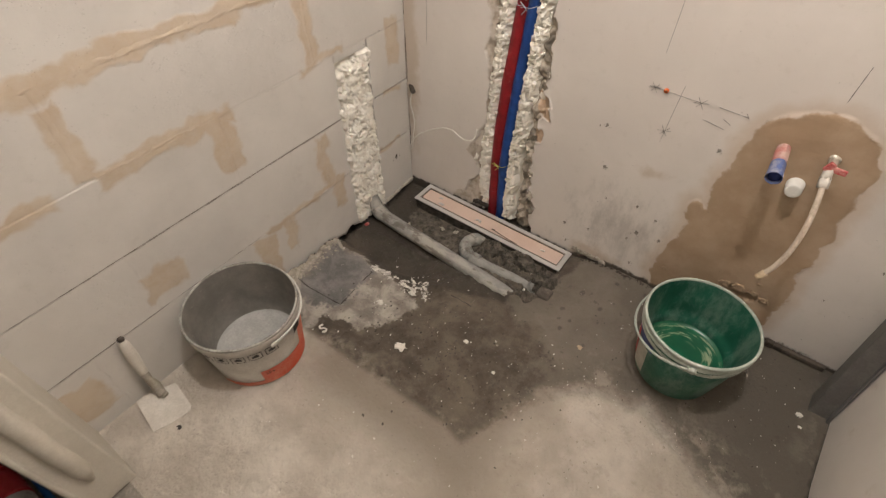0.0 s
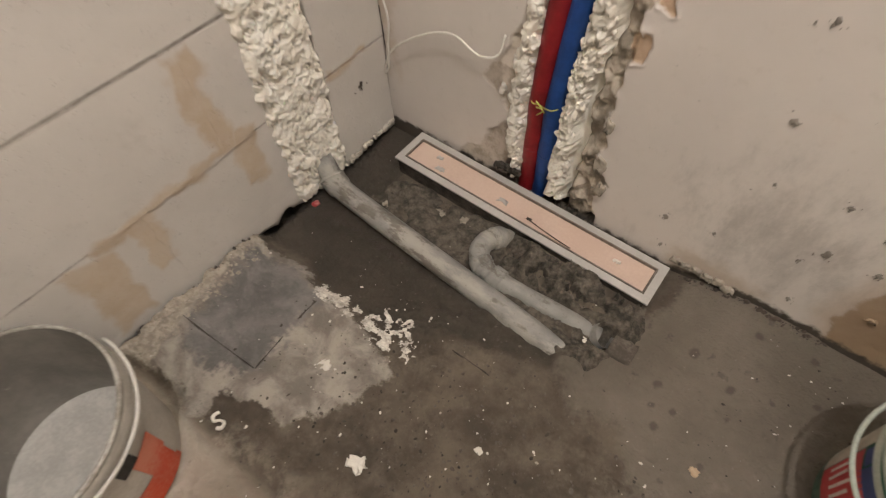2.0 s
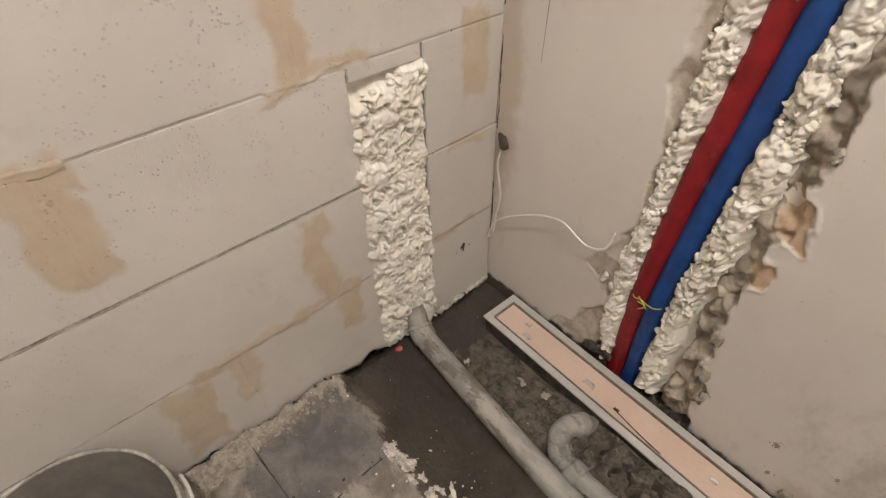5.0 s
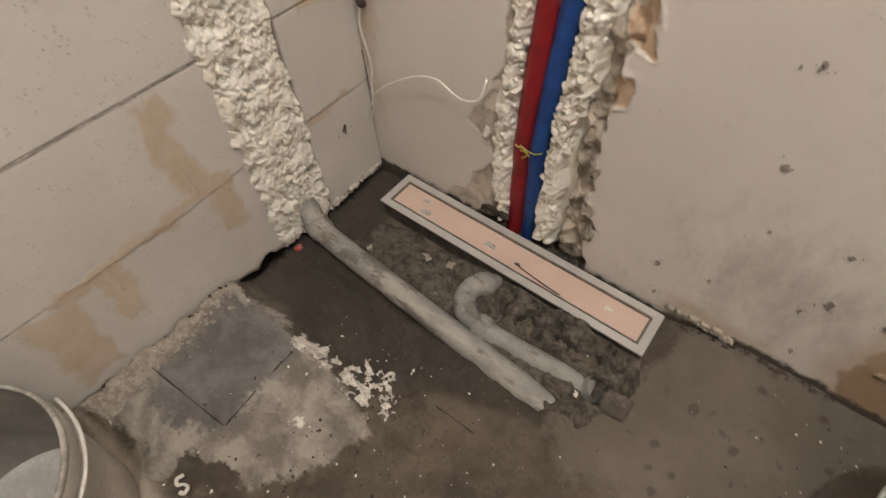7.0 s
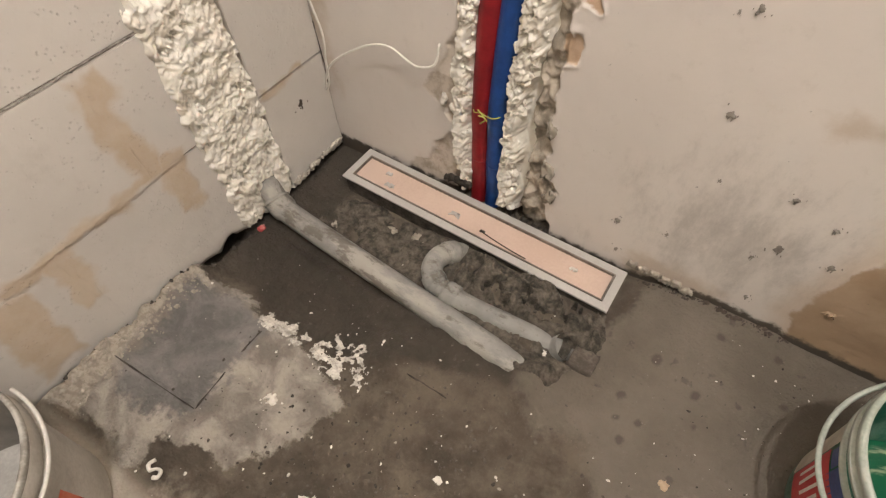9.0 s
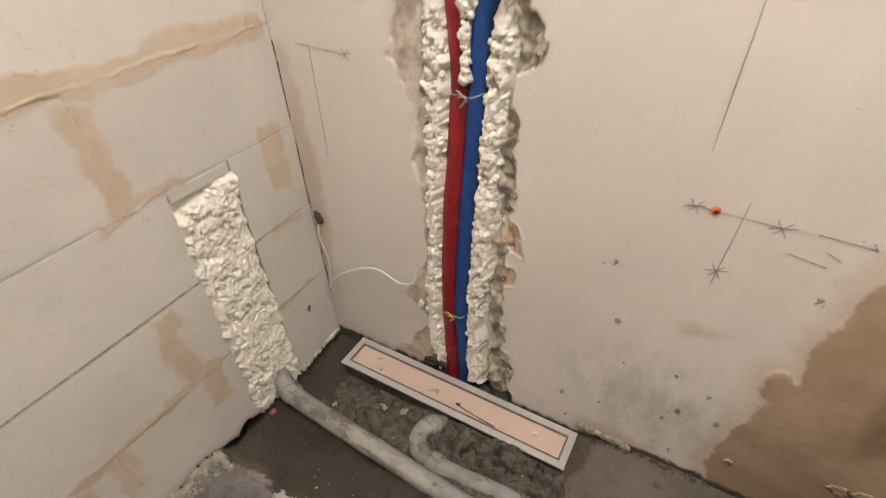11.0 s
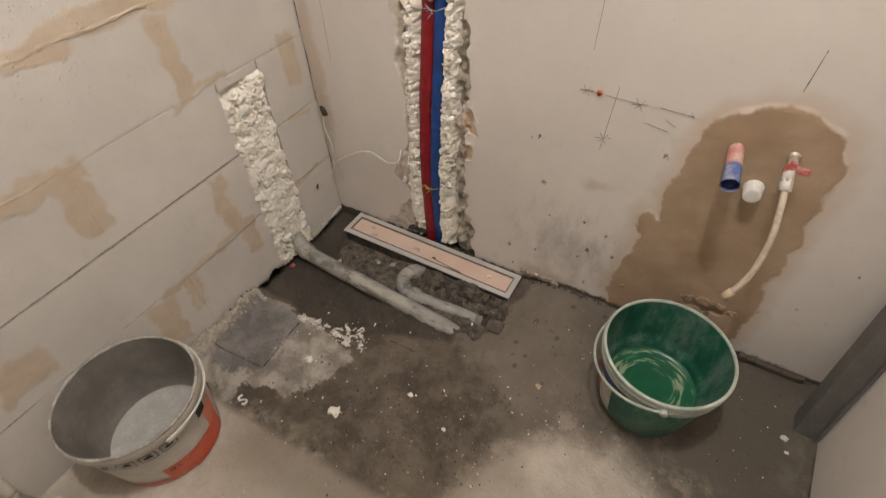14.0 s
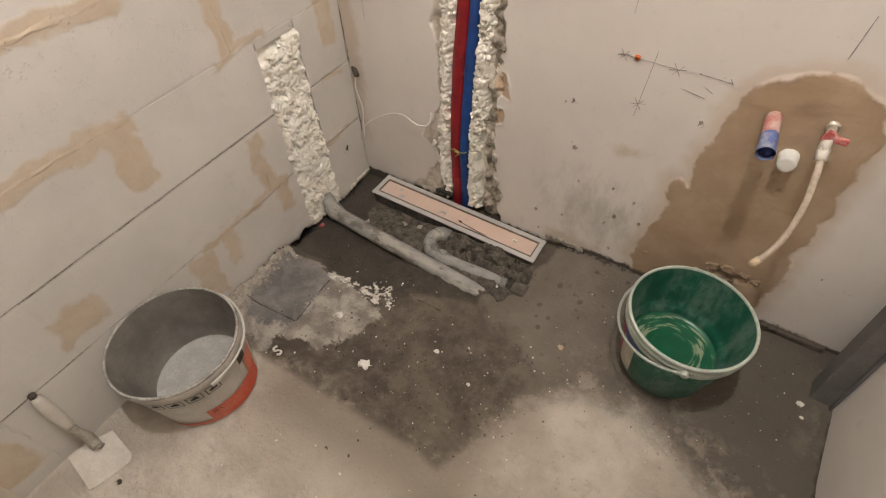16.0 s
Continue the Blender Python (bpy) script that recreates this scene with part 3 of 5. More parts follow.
RIGHT = [(0.765, 0.1), (0.725, -0.10), (0.66, -0.245), (0.61, -0.295), (0.69, -0.352), (0.76, -0.325), (0.80, -0.40), (0.86, -0.62), (1.07, -0.60), (1.34, -0.60), (1.6, -0.60), (1.6, 0.1)]
EDGE = [(0.0, -0.74), (0.06, -0.74), (0.04, -0.62), (0.024, -0.50), (0.03, -0.44), (0.0, -0.42)]


def floor_height(x, y):
    x, y = np.asarray(x, float), np.asarray(y, float)
    z = 0.032 * smooth(x, 0.66, 0.86) * smooth(y, -0.36, -0.10)
    z = z - 0.020 * smooth(x, 0.42, 0.30) * smooth(y, -0.45, -0.39)
    mound = smooth(y, -0.25, -0.19) * smooth(y, -0.06, -0.12) * smooth(x, 0.74, 0.68) * smooth(x, 0.10, 0.20)
    z = z + mound * (0.002 + 0.008 * fbm(x, y, 18, 3, 3.1))
    rough = smooth(x, 0.28, 0.42) * smooth(x, 0.86, 0.74) * smooth(y, -0.76, -0.68) * smooth(y, -0.24, -0.32)
    z = z + rough * 0.014 * fbm(x, y, 26, 4, 5.5)
    z = z + 0.004 * smooth(polygon_sd(x, y, SLAB), -0.004, 0.006) + 0.004 * smooth(polygon_sd(x, y, ZONE), 0.004, -0.004)
    z = z + 0.0065 * smooth(polygon_sd(x, y, TILE), -0.002, 0.002) * (0.6 + 0.8 * fbm(x, y, 6, 2, 9.0))
    z = z + 0.003 * smooth(polygon_sd(x, y, RIGHT), -0.004, 0.003)
    z = z + 0.022 * np.exp(-((x - 0.648) ** 2 + (y + 0.277) ** 2) / (2 * 0.020 ** 2)) * (1 + fbm(x, y, 50, 3, 2.0)) + 0.012 * np.exp(-((y + 0.222) ** 2 / (2 * 0.012 ** 2))) * smooth(x, 0.42, 0.50) * smooth(x, 0.66, 0.60)
    z = z + 0.010 * np.exp(-((y + 0.283 + 0.03 * (0.6 - x)) ** 2) / (2 * 0.009 ** 2)) * smooth(x, 0.05, 0.12) * smooth(x, 0.66, 0.60) * (0.7 + fbm(x, y, 40, 3, 6.0))
    z = z - 0.028 * smooth(np.hypot(x - 0.668, (y + 0.203) * 1.1), 0.028, 0.018)
    near = smooth(x, 0.075, 0.012) * smooth(y, -0.80, -0.74)
    z = z + near * (0.020 * smooth(y, -0.40, -0.44) + 0.012 * smooth(y, -0.30, -0.36)) * (1 + 0.7 * fbm(x, y, 40, 3, 2.9))
    z = z - 0.030 * smooth(x, 0.012, 0.004) * smooth(y, -0.78, -0.74) * smooth(y, -0.30, -0.33)
    z = z + 0.0025 * fbm(x, y, 9, 3, 1.7) + 0.0016 * fbm(x, y, 60, 3, 8.2)
    return z


gx, gy = np.meshgrid(np.arange(-0.06, 1.5601, 0.004), np.arange(-1.30, 0.0681, 0.004))
gz = floor_height(gx, gy)
ragged_zone = smooth(gx, 0.70, 0.85) * 0.9 + 0.12
spots = np.full(gx.shape, -1.0)
for px, py, pr in ((0.803, -0.147, 0.012), (0.878, -0.056, 0.010), (0.777, -0.228, 0.010), (0.873, -0.174, 0.011), (0.816, -0.256, 0.009), (0.803, -0.292, 0.010), (0.784, -0.264, 0.008), (0.887, -0.219, 0.007), (0.966, -0.047, 0.010), (0.786, -0.378, 0.011), (0.99, -0.12, 0.009), (1.02, -0.42, 0.010)):
    spots = np.maximum(spots, pr - np.hypot(gx - px, gy - py))
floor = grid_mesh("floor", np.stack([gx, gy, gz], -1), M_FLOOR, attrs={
    "sd_zone": polygon_sd(gx, gy, ZONE) / (1 + 1.8 * smooth(gx, 0.74, 0.95)), "zone_rag": ragged_zone * (1 - 0.75 * smooth(gx, 0.74, 0.95)), "spots": spots, "damp_rim": smooth(gx, 0.20, 0.36) * (1 - 0.75 * smooth(gx, 0.78, 0.95)), "darker": smooth(gx, 1.05, 1.38), "sd_slab": polygon_sd(gx, gy, SLAB), "sd_slate": polygon_sd(gx, gy, SLATE),
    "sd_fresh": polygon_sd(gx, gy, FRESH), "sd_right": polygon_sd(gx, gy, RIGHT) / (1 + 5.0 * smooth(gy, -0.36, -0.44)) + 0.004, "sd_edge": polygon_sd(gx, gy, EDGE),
    "sd_wall_foot": np.where((gx < 0.016) & (gy > -0.74) & (gy < -0.05), 0.009 - gx + 0.007 * fbm(gx, gy, 60, 3), -0.02) + np.where((gx > 1.474) & (gy < -0.19), 0.02 + 0.7 * (gx - 1.484) + 0.008 * fbm(gx, gy, 40, 3), 0.0),
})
tagged(floor, "grey cement screed with a dark damp shower corner and dust", "floor", kind="structure")
corridor_floor = box("floor_corridor", (-0.6, -2.6, -0.12), (2.1, -1.298, 0.0), M_FLOOR)
tagged(corridor_floor, "dusty cement screed beyond the doorway", "floor", kind="structure")

# ------------------------------------------------------------------ back wall with its chase
PATCH = [(0.958, 0.02), (0.945, 0.10), (0.948, 0.168), (0.965, 0.27), (0.966, 0.335), (0.955, 0.383), (0.975, 0.412), (0.998, 0.388), (0.988, 0.43), (0.994, 0.485), (1.006, 0.552), (1.004, 0.59), (1.018, 0.635), (1.058, 0.68), (1.10, 0.703), (1.150, 0.716), (1.192, 0.704), (1.227, 0.684), (1.262, 0.63), (1.261, 0.574), (1.263, 0.49), (1.268, 0.436), (1.258, 0.403), (1.270, 0.336), (1.266, 0.293), (1.284, 0.21), (1.27, 0.12), (1.25, 0.02)]
PEELS = [[(0.474, 0.517), (0.484, 0.54), (0.518, 0.537), (0.524, 0.495), (0.530, 0.466), (0.496, 0.478)], [(0.487, 0.414), (0.516, 0.438), (0.525, 0.412), (0.519, 0.382), (0.494, 0.382)]]
HOLE = [(1.120, 0.168), (1.155, 0.185), (1.180, 0.168), (1.208, 0.183), (1.228, 0.178), (1.214, 0.160), (1.18, 0.148), (1.14, 0.152)]


def chase_edges(z):
    left = 0.325 + 0.012 * smooth(z, 0.2, 0.5) - 0.012 * smooth(z, 0.8, 1.0)
    right = 0.462 + 0.006 * smooth(z, 0.35, 0.5) + 0.018 * smooth(z, 0.6, 0.85) + 0.040 * smooth(z, 0.90, 1.02)
    return left, right


bx, bz = np.meshgrid(np.concatenate([np.arange(-0.002, 0.19, 0.004), np.arange(0.19, 0.559, 0.002), np.arange(0.56, 1.5221, 0.004)]), np.concatenate([np.arange(-0.06, 0.599, 0.0025), np.arange(0.60, 1.3601, 0.004)]))
cl, cr = chase_edges(bz)
wob = 0.016 * fbm(bx, bz, 30, 4, 2.2)
sd_chase = np.minimum(bx - cl, cr - bx) + wob
# how far the wall is broken away beside the chase, by height
right_to = np.interp(bz, [0.035, 0.09, 0.13, 0.185, 0.25, 0.29, 0.36, 0.38, 0.44, 0.53, 0.57, 0.63, 0.68, 0.80, 0.82, 0.87, 0.916, 0.946, 1.0, 1.06], [0.530, 0.512, 0.524, 0.497, 0.494, 0.488, 0.490, 0.503, 0.500, 0.510, 0.508, 0.502, 0.496, 0.505, 0.535, 0.53, 0.50, 0.53, 0.539, 0.558])
left_to = np.interp(bz, [0.02, 0.055, 0.068, 0.10, 0.133, 0.18, 0.213, 0.247, 0.28, 0.324, 0.4, 0.6, 0.75, 0.80, 0.856, 0.903, 0.97, 1.04], [0.2, 0.215, 0.25, 0.262, 0.272, 0.315, 0.305, 0.255, 0.265, 0.302, 0.312, 0.305, 0.30, 0.268, 0.275, 0.297, 0.290, 0.33])
sd_scar = np.minimum(bx - cl, right_to - bx) + 0.020 * fbm(bx, bz, 26, 4, 6.1)
sd_torn = np.minimum(bx - left_to, cr - bx) + 0.022 * fbm(bx, bz, 22, 4, 9.4)
sd_peel = np.maximum(polygon_sd(bx, bz, PEELS[0]), polygon_sd(bx, bz, PEELS[1])) + 0.016 * fbm(bx, bz, 34, 4, 8.3)
sd_hole = polygon_sd(bx, bz, HOLE) + 0.012 * fbm(bx, bz, 40, 3, 2.7)
crag = np.clip(0.9 * fbm(bx, bz, 24, 5, 7.7) + 0.5 * cells(bx + 0.01 * fbm(bx, bz, 40, 3, 1.0), bz, 0.026, 31), 0, 1)
by = 0.0015 * fbm(bx, bz, 5, 3, 4.4)
by = by + (0.0015 + 0.009 * np.clip(fbm(bx, bz, 20, 5, 3.7) + 0.25, 0, 1)) * smooth(sd_torn, -0.002, 0.006)
by = by + (0.022 - 0.024 * crag) * smooth(sd_scar, -0.001, 0.005)
by = by + 0.003 * smooth(sd_peel, -0.001, 0.002) - 0.0025 * np.exp(-((sd_peel + 0.002) / 0.003) ** 2) * np.clip(0.3 + 2.0 * fbm(bx, bz, 30, 3, 5.1), 0, 1)
by = by + 0.014 * smooth(sd_hole, -0.002, 0.004)
by = by + 0.055 * smooth(sd_chase, -0.004, 0.008)
patch_sd = polygon_sd(bx, bz, PATCH) + 0.014 * fbm(bx, bz, 18, 4, 3.3)
by = by - 0.0035 * smooth(patch_sd, -0.004, 0.008) * (1 + 1.2 * fbm(bx, bz, 12, 4, 1.1))
stain = np.maximum.reduce([0.016 - np.hypot((bx - 0.842) * 0.30, bz - 0.424 - (bx - 0.842) * 0.12), 0.05 - np.hypot((bx - 0.76) * 0.5, bz - 0.04), 0.04 - np.hypot((bx - 0.02) * 1.2, (bz - 0.5) * 0.12), 0.03 - np.hypot((bx - 0.30) * 0.5, (bz - 0.06))])
dirt = np.maximum(0.19 - np.hypot((bx - 0.80) * 0.9, bz - 0.20), 0.05 - np.hypot(bx - 0.62, (bz - 0.06)))
back = thing("wall_back", "grey skim-plastered wall with a foam-filled pipe chase", "wall", kind="structure")
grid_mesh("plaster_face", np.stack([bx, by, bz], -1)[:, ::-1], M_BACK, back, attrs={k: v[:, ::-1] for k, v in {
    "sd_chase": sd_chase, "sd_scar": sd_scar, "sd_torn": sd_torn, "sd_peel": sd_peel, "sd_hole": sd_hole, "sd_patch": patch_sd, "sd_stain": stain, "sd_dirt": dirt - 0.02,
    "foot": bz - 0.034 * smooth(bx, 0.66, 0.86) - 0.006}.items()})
box("upper_wall", (-0.12, 0.0, 1.358), (1.62, 0.12, 2.5), M_WALL, back)
box("masonry_core", (-0.12, 0.075, -0.12), (1.62, 0.16, 1.36), M_BACKING, back)

# ------------------------------------------------------------------ other walls, ceiling, doorway
right_wall = box("wall_right", (1.495, -1.42, -0.12), (1.62, 0.002, 2.5), M_WALL, bevel=0.002)
tagged(right_wall, "plain grey plastered wall", "wall", kind="structure")
ceiling = box("ceiling", (-0.7, -2.7, 2.5), (2.2, 0.2, 2.6), M_CEIL)
tagged(ceiling, "plain pale ceiling", "ceiling", kind="structure")
front_wall = thing("wall_front", "plastered wall with an open doorway", "wall", kind="structure")
box("pier", (1.16, -1.42, -0.12), (1.497, -1.29, 2.5), M_WALL, front_wall)
box("lintel", (0.17, -1.42, 2.08), (1.162, -1.29, 2.5), M_WALL, front_wall)
for nm, lo, hi in (("wall_corridor_1", (-0.7, -2.7, -0.12), (2.2, -2.6, 2.5)), ("wall_corridor_2", (-0.7, -2.6, -0.12), (-0.6, -1.42, 2.5)), ("wall_corridor_3", (2.1, -2.6, -0.12), (2.2, -1.42, 2.5)), ("wall_corridor_4", (1.497, -1.5, -0.12), (2.1, -1.42, 2.5)), ("wall_corridor_5", (-0.6, -1.5, -0.12), (-0.16, -1.42, 2.5))):
    tagged(box(nm, lo, hi, M_WALL), "plain plastered corridor wall", "wall", kind="structure")

jamb = thing("door_jamb", "cream painted door jamb with a rounded stop bead", "door frame", kind="structure")
box("jamb_return", (-0.02, -1.388, 0.004), (0.178, -1.281, 2.5), M_JAMB, jamb, 0.004)
bead = []
for z in np.linspace(0.115, 2.08, 40):
    bead.append(Vector((0.178, -1.333 + 0.0015 * math.sin(z * 40), z)))
tube("stop_bead", bead, lambda s: 0.019 * (0.35 + 0.65 * min(1, s * 40)), M_JAMB, jamb, 14)
tube("stop_edge", [Vector((0.178, -1.380, z)) for z in np.linspace(0.02, 2.08, 20)], 0.007, M_JAMB, jamb, 10)

# ------------------------------------------------------------------ grey pipes in the floor
def fz(x, y):
    return float(floor_height(np.array([x]), np.array([y]))[0])


waste = thing("waste_pipe", "grey plastic sewer pipe half bedded in dark mortar", "pipe")
path = spline([(-0.012, -0.222, 0.062), (0.010, -0.229, 0.040), (0.045, -0.238, 0.016), (0.12, -0.243, 0.008), (0.30, -0.254, 0.006), (0.48, -0.264, 0.004), (0.56, -0.268, 0.001), (0.605, -0.271, -0.003), (0.665, -0.275, -0.024)], 10)
tube("pipe_barrel", path, 0.0235, M_PIPE, waste, 24, wobble=0.03)
i0 = 14
tube("socket", path[i0:i0 + 9], lambda s: 0.0275 if 0.08 < s < 0.92 else 0.0245, M_PIPE, waste, 24, caps=False)
tube("socket_ring", path[i0 + 1:i0 + 3], 0.0292, M_PIPE, waste, 24)

trap = thing("branch_pipe", "grey plastic elbow branch running from the floor drain", "pipe")
bp = spline([(0.408, -0.118, -0.012), (0.400, -0.140, 0.012), (0.388, -0.168, 0.023), (0.390, -0.195, 0.022), (0.412, -0.216, 0.018), (0.45, -0.222, 0.014), (0.50, -0.220, 0.010), (0.57, -0.212, 0.005), (0.658, -0.200, -0.008)], 8)
tube("elbow", bp[:36], 0.0205, M_PIPE, trap, 22, wobble=0.03)
tube("branch_barrel", bp[34:], 0.0185, M_PIPE, trap, 22, wobble=0.06)
tube("elbow_collar", bp[7:13], lambda s: 0.0232, M_PIPE, trap, 22)
tube("elbow_collar", bp[29:34], lambda s: 0.0232, M_PIPE, trap, 22)
tube("branch_socket", bp[37:43], lambda s: 0.0232 if s > 0.15 else 0.0205, M_PIPE, trap, 22)

stub_end = thing("pipe_end_socket", "mortar-smeared grey pipe end beside a square pocket", "pipe")
tube("socket_ring", [Vector((0.656, -0.201, -0.012)), Vector((0.661, -0.200, 0.002)), Vector((0.667, -0.199, 0.010))], 0.023, M_PIPE, stub_end, 20, caps=False)
pocket = flake("mortar_lump", [(-0.022, -0.022), (0.022, -0.020), (0.023, 0.02), (-0.02, 0.022)], 0.010, M_MORTAR, None, 0.06, 3, at=(0.703, -0.205, 0.004))
tagged(pocket, "square lump of grey mortar pressed on the floor", "mortar")
rag = flake("red_plastic_scrap", [(-0.007, -0.006), (0.006, -0.004), (0.005, 0.006), (-0.005, 0.005)], 0.004, M_VALVERED, None, 0.2, 4, at=(0.372, -0.160, 0.008))
tagged(rag, "tiny red plastic scrap beside the grey elbow", "scrap")

scrap = flake("red_plastic_scrap", [(-0.006, -0.008), (0.005, -0.007), (0.006, 0.007), (-0.005, 0.008)], 0.006, M_VALVERED, None, 0.2, 5, at=(0.016, -0.288, fz(0.016, -0.288)))
tagged(scrap, "red plastic scrap under the foot of the foam", "scrap")

# ------------------------------------------------------------------ linear floor drain
drain = thing("linear_drain", "long steel-rimmed linear shower drain with pink insert", "drain", (0.3985, -0.060, 0.0))
drain.rotation_euler = (0, 0, radians(-0.2))
DL, DW, DT = 0.302, 0.0485, 0.026


def frame_ring(name, lx, ly, w, z0, z1, material, parent):
    bm = bmesh.new()
    for a, b in (((-lx, -ly), (lx, -ly + w)), ((-lx, ly - w), (lx, ly)), ((-lx, -ly + w), (-lx + w, ly - w)), ((lx - w, -ly + w), (lx, ly - w))):
        res = bmesh.ops.create_cube(bm, size=1)
        for v in res["verts"]:
            v.co = ((a[0] + b[0]) / 2 + v.co.x * (b[0] - a[0]), (a[1] + b[1]) / 2 + v.co.y * (b[1] - a[1]), (z0 + z1) / 2 + v.co.z * (z1 - z0))
    return part(name, bm, material, parent, flat=True)


frame_ring("flange", DL, DW, 0.0155, DT - 0.004, DT, M_STEEL, drain)
frame_ring("insert_tray", DL - 0.0165, DW - 0.0165, 0.0022, DT - 0.012, DT + 0.002, simple("tray_lip_steel", (0.20, 0.17, 0.14), (0.30, 0.26, 0.22), 40, 0.5, 0.3), drain)
box("insert_plate", (-DL + 0.0195, -DW + 0.0195, DT - 0.014), (DL - 0.0195, DW - 0.0195, DT - 0.0035), M_PINK, drain, 0.001, "pinkish film-covered tile insert")
box("channel_body", (-DL + 0.006, -DW + 0.004, -0.05), (DL - 0.006, DW - 0.004, DT - 0.0045), M_DARKMORTAR, drain)
for k, (u, v, s) in enumerate(((0.028, -0.012, 0.006), (0.215, 0.004, 0.008), (-0.04, -0.006, 0.012), (-0.22, 0.012, 0.008), (-0.20, -0.014, 0.011))):
    sp = flake("mortar_spot", [(-s, -s * 0.5), (s, -s * 0.4), (s * 0.8, s * 0.5), (-s * 0.8, s * 0.45)], 0.0018, M_WHITE if k == 1 else M_STEEL if k > 1 else M_DARKMORTAR, drain, 0.3, 20 + k, at=(u, v, DT - 0.0035))
hair = tube("torn_film_edge", spline([(0.028, -0.016, DT), (0.06, -0.021, DT + 0.001), (0.10, -0.0245, DT), (0.13, -0.026, DT)], 6), 0.0011, M_STRIP, drain, 6)

# ------------------------------------------------------------------ foam
def ball():
    bm = bmesh.new()
    bmesh.ops.create_icosphere(bm, subdivisions=3, radius=1)
    out = np.array([v.co[:] for v in bm.verts]), np.array([[v.index for v in f.verts] for f in bm.faces])
    bm.free()
    return out


BALL_V, BALL_F = ball()


def lumps(places, radii, seed):
    """Knobbly lumps of set foam at the given places, as points and triangles."""
    rng = np.random.default_rng(seed)
    vs, fs = [], []
    for k, (p, r) in enumerate(zip(places, radii)):
        d = 1 + 0.55 * fbm(BALL_V[:, 0] * 1.1 + 3.1 * k, BALL_V[:, 1] * 1.1 + BALL_V[:, 2] * 1.7 + 1.3 * k, 1.3, 3, seed) 
        vs.append(BALL_V * (d * r)[:, None] * (0.75 + 0.55 * rng.random(3)) + p)
        fs.append(BALL_F + len(BALL_V) * k)
    return np.concatenate(vs), np.concatenate(fs)


def tri_mesh(name, verts, tris, material):
    me = bpy.data.meshes.new(name)
    me.vertices.add(len(verts))
    me.vertices.foreach_set("co", verts.reshape(-1).astype(np.float32))
    me.loops.add(len(tris) * 3)
    me.loops.foreach_set("vertex_index", tris.reshape(-1).astype(np.int32))
    me.polygons.add(len(tris))
    me.polygons.foreach_set("loop_start", (np.arange(len(tris)) * 3).astype(np.int32))
    me.update(calc_edges=True)
    me.shade_smooth()
    me.materials.append(material)
    return new(name, me)


def foam_sheet(name, lo, hi, left, right, depth, bulge, seed, axis, count, sizes, step=0.0019, slope=0.0, cell=0.015):
    """A body of set foam with knobbly lumps and ragged outlines; axis is the wall's normal."""
    v = np.arange(lo - 0.004, hi + 0.004, step)
    u = np.arange(float(np.min(left(v))) - 0.008, float(np.max(right(v))) + 0.008, step)
    U, V = np.meshgrid(u, v)
    L, Rr = left(V), right(V)
    S = np.clip((U - L) / np.maximum(Rr - L, 1e-4), 0, 1)
    sd = np.minimum(np.minimum(U - L, Rr - U), np.minimum(V - lo, hi - slope * (1 - S) - V)) + 0.010 * fbm(U, V, 42, 3, seed + 8)
    wu, wv = U + 0.009 * fbm(U, V, 55, 4, seed + 3), V + 0.009 * fbm(U, V, 55, 4, seed + 6)
    big, mid, small = cells(wu, wv, cell * 1.15, seed), cells(wu + 0.3, wv, cell * 0.5, seed + 1), cells(wu, wv, cell * 0.3, seed + 2)
    h = bulge * (0.75 * np.sqrt(big) + 0.50 * np.sqrt(mid) + 0.28 * np.sqrt(small) + 0.75 * fbm(U, V, 26, 5, seed) - 0.3) - 0.012 * smooth(fbm(U, V, 75, 3, seed + 14), 0.18, 0.36)
    D = -depth + (depth + h) * smooth(sd + 0.005 * (big - 0.4), -0.007, 0.012)
    n, m = U.shape
    idx = np.arange(n * m).reshape(n, m)
    q4 = np.stack([idx[:-1, :-1], idx[:-1, 1:], idx[1:, 1:], idx[1:, :-1]], -1).reshape(-1, 4)
    tris = np.concatenate([q4[:, [0, 1, 2]], q4[:, [0, 2, 3]]])
    rng = np.random.default_rng(seed)
    cv = lo + (hi - lo) * rng.random(count)
    cs = 0.04 + 0.92 * rng.random(count)
    cv = np.where(cv > hi - slope * (1 - cs), cv - slope, cv)
    cu = left(cv) + (right(cv) - left(cv)) * cs
    cr = sizes[0] + (sizes[1] - sizes[0]) * rng.random(count) ** 1.8
    side = np.minimum(cs, 1 - cs)
    cd = bulge * (0.2 + 0.9 * fbm(cu, cv, 34, 4, seed)) - cr * (0.35 + 0.55 * rng.random(count)) - 0.012 * smooth(side, 0.16, 0.0)
    bv, bf = lumps(np.stack([cd, cu, cv], -1), cr, seed)
    P = np.concatenate([np.stack([D, U, V], -1).reshape(-1, 3), bv])
    T = np.concatenate([tris, bf + n * m])
    if axis == "y":
        P = np.stack([P[:, 1], -P[:, 0], P[:, 2]], -1)
    return tri_mesh(name, P, T, M_FOAM)


fl = foam_sheet("foam_fill", -0.01, 0.605, lambda v: -0.313 + 0.010 * smooth(v, 0.45, 0.60), lambda v: -0.168 - 0.006 * smooth(v, 0.25, 0.45) + 0.008 * smooth(v, 0.5, 0.6), 0.020, 0.0105, 11, "x", 700, (0.0025, 0.0070), slope=0.03)
tagged(fl, "lumpy cream expanding foam filling a wall chase", "foam")
rb = np.random.default_rng(77)
by_ = -0.165 + 0.160 * rb.random(70)
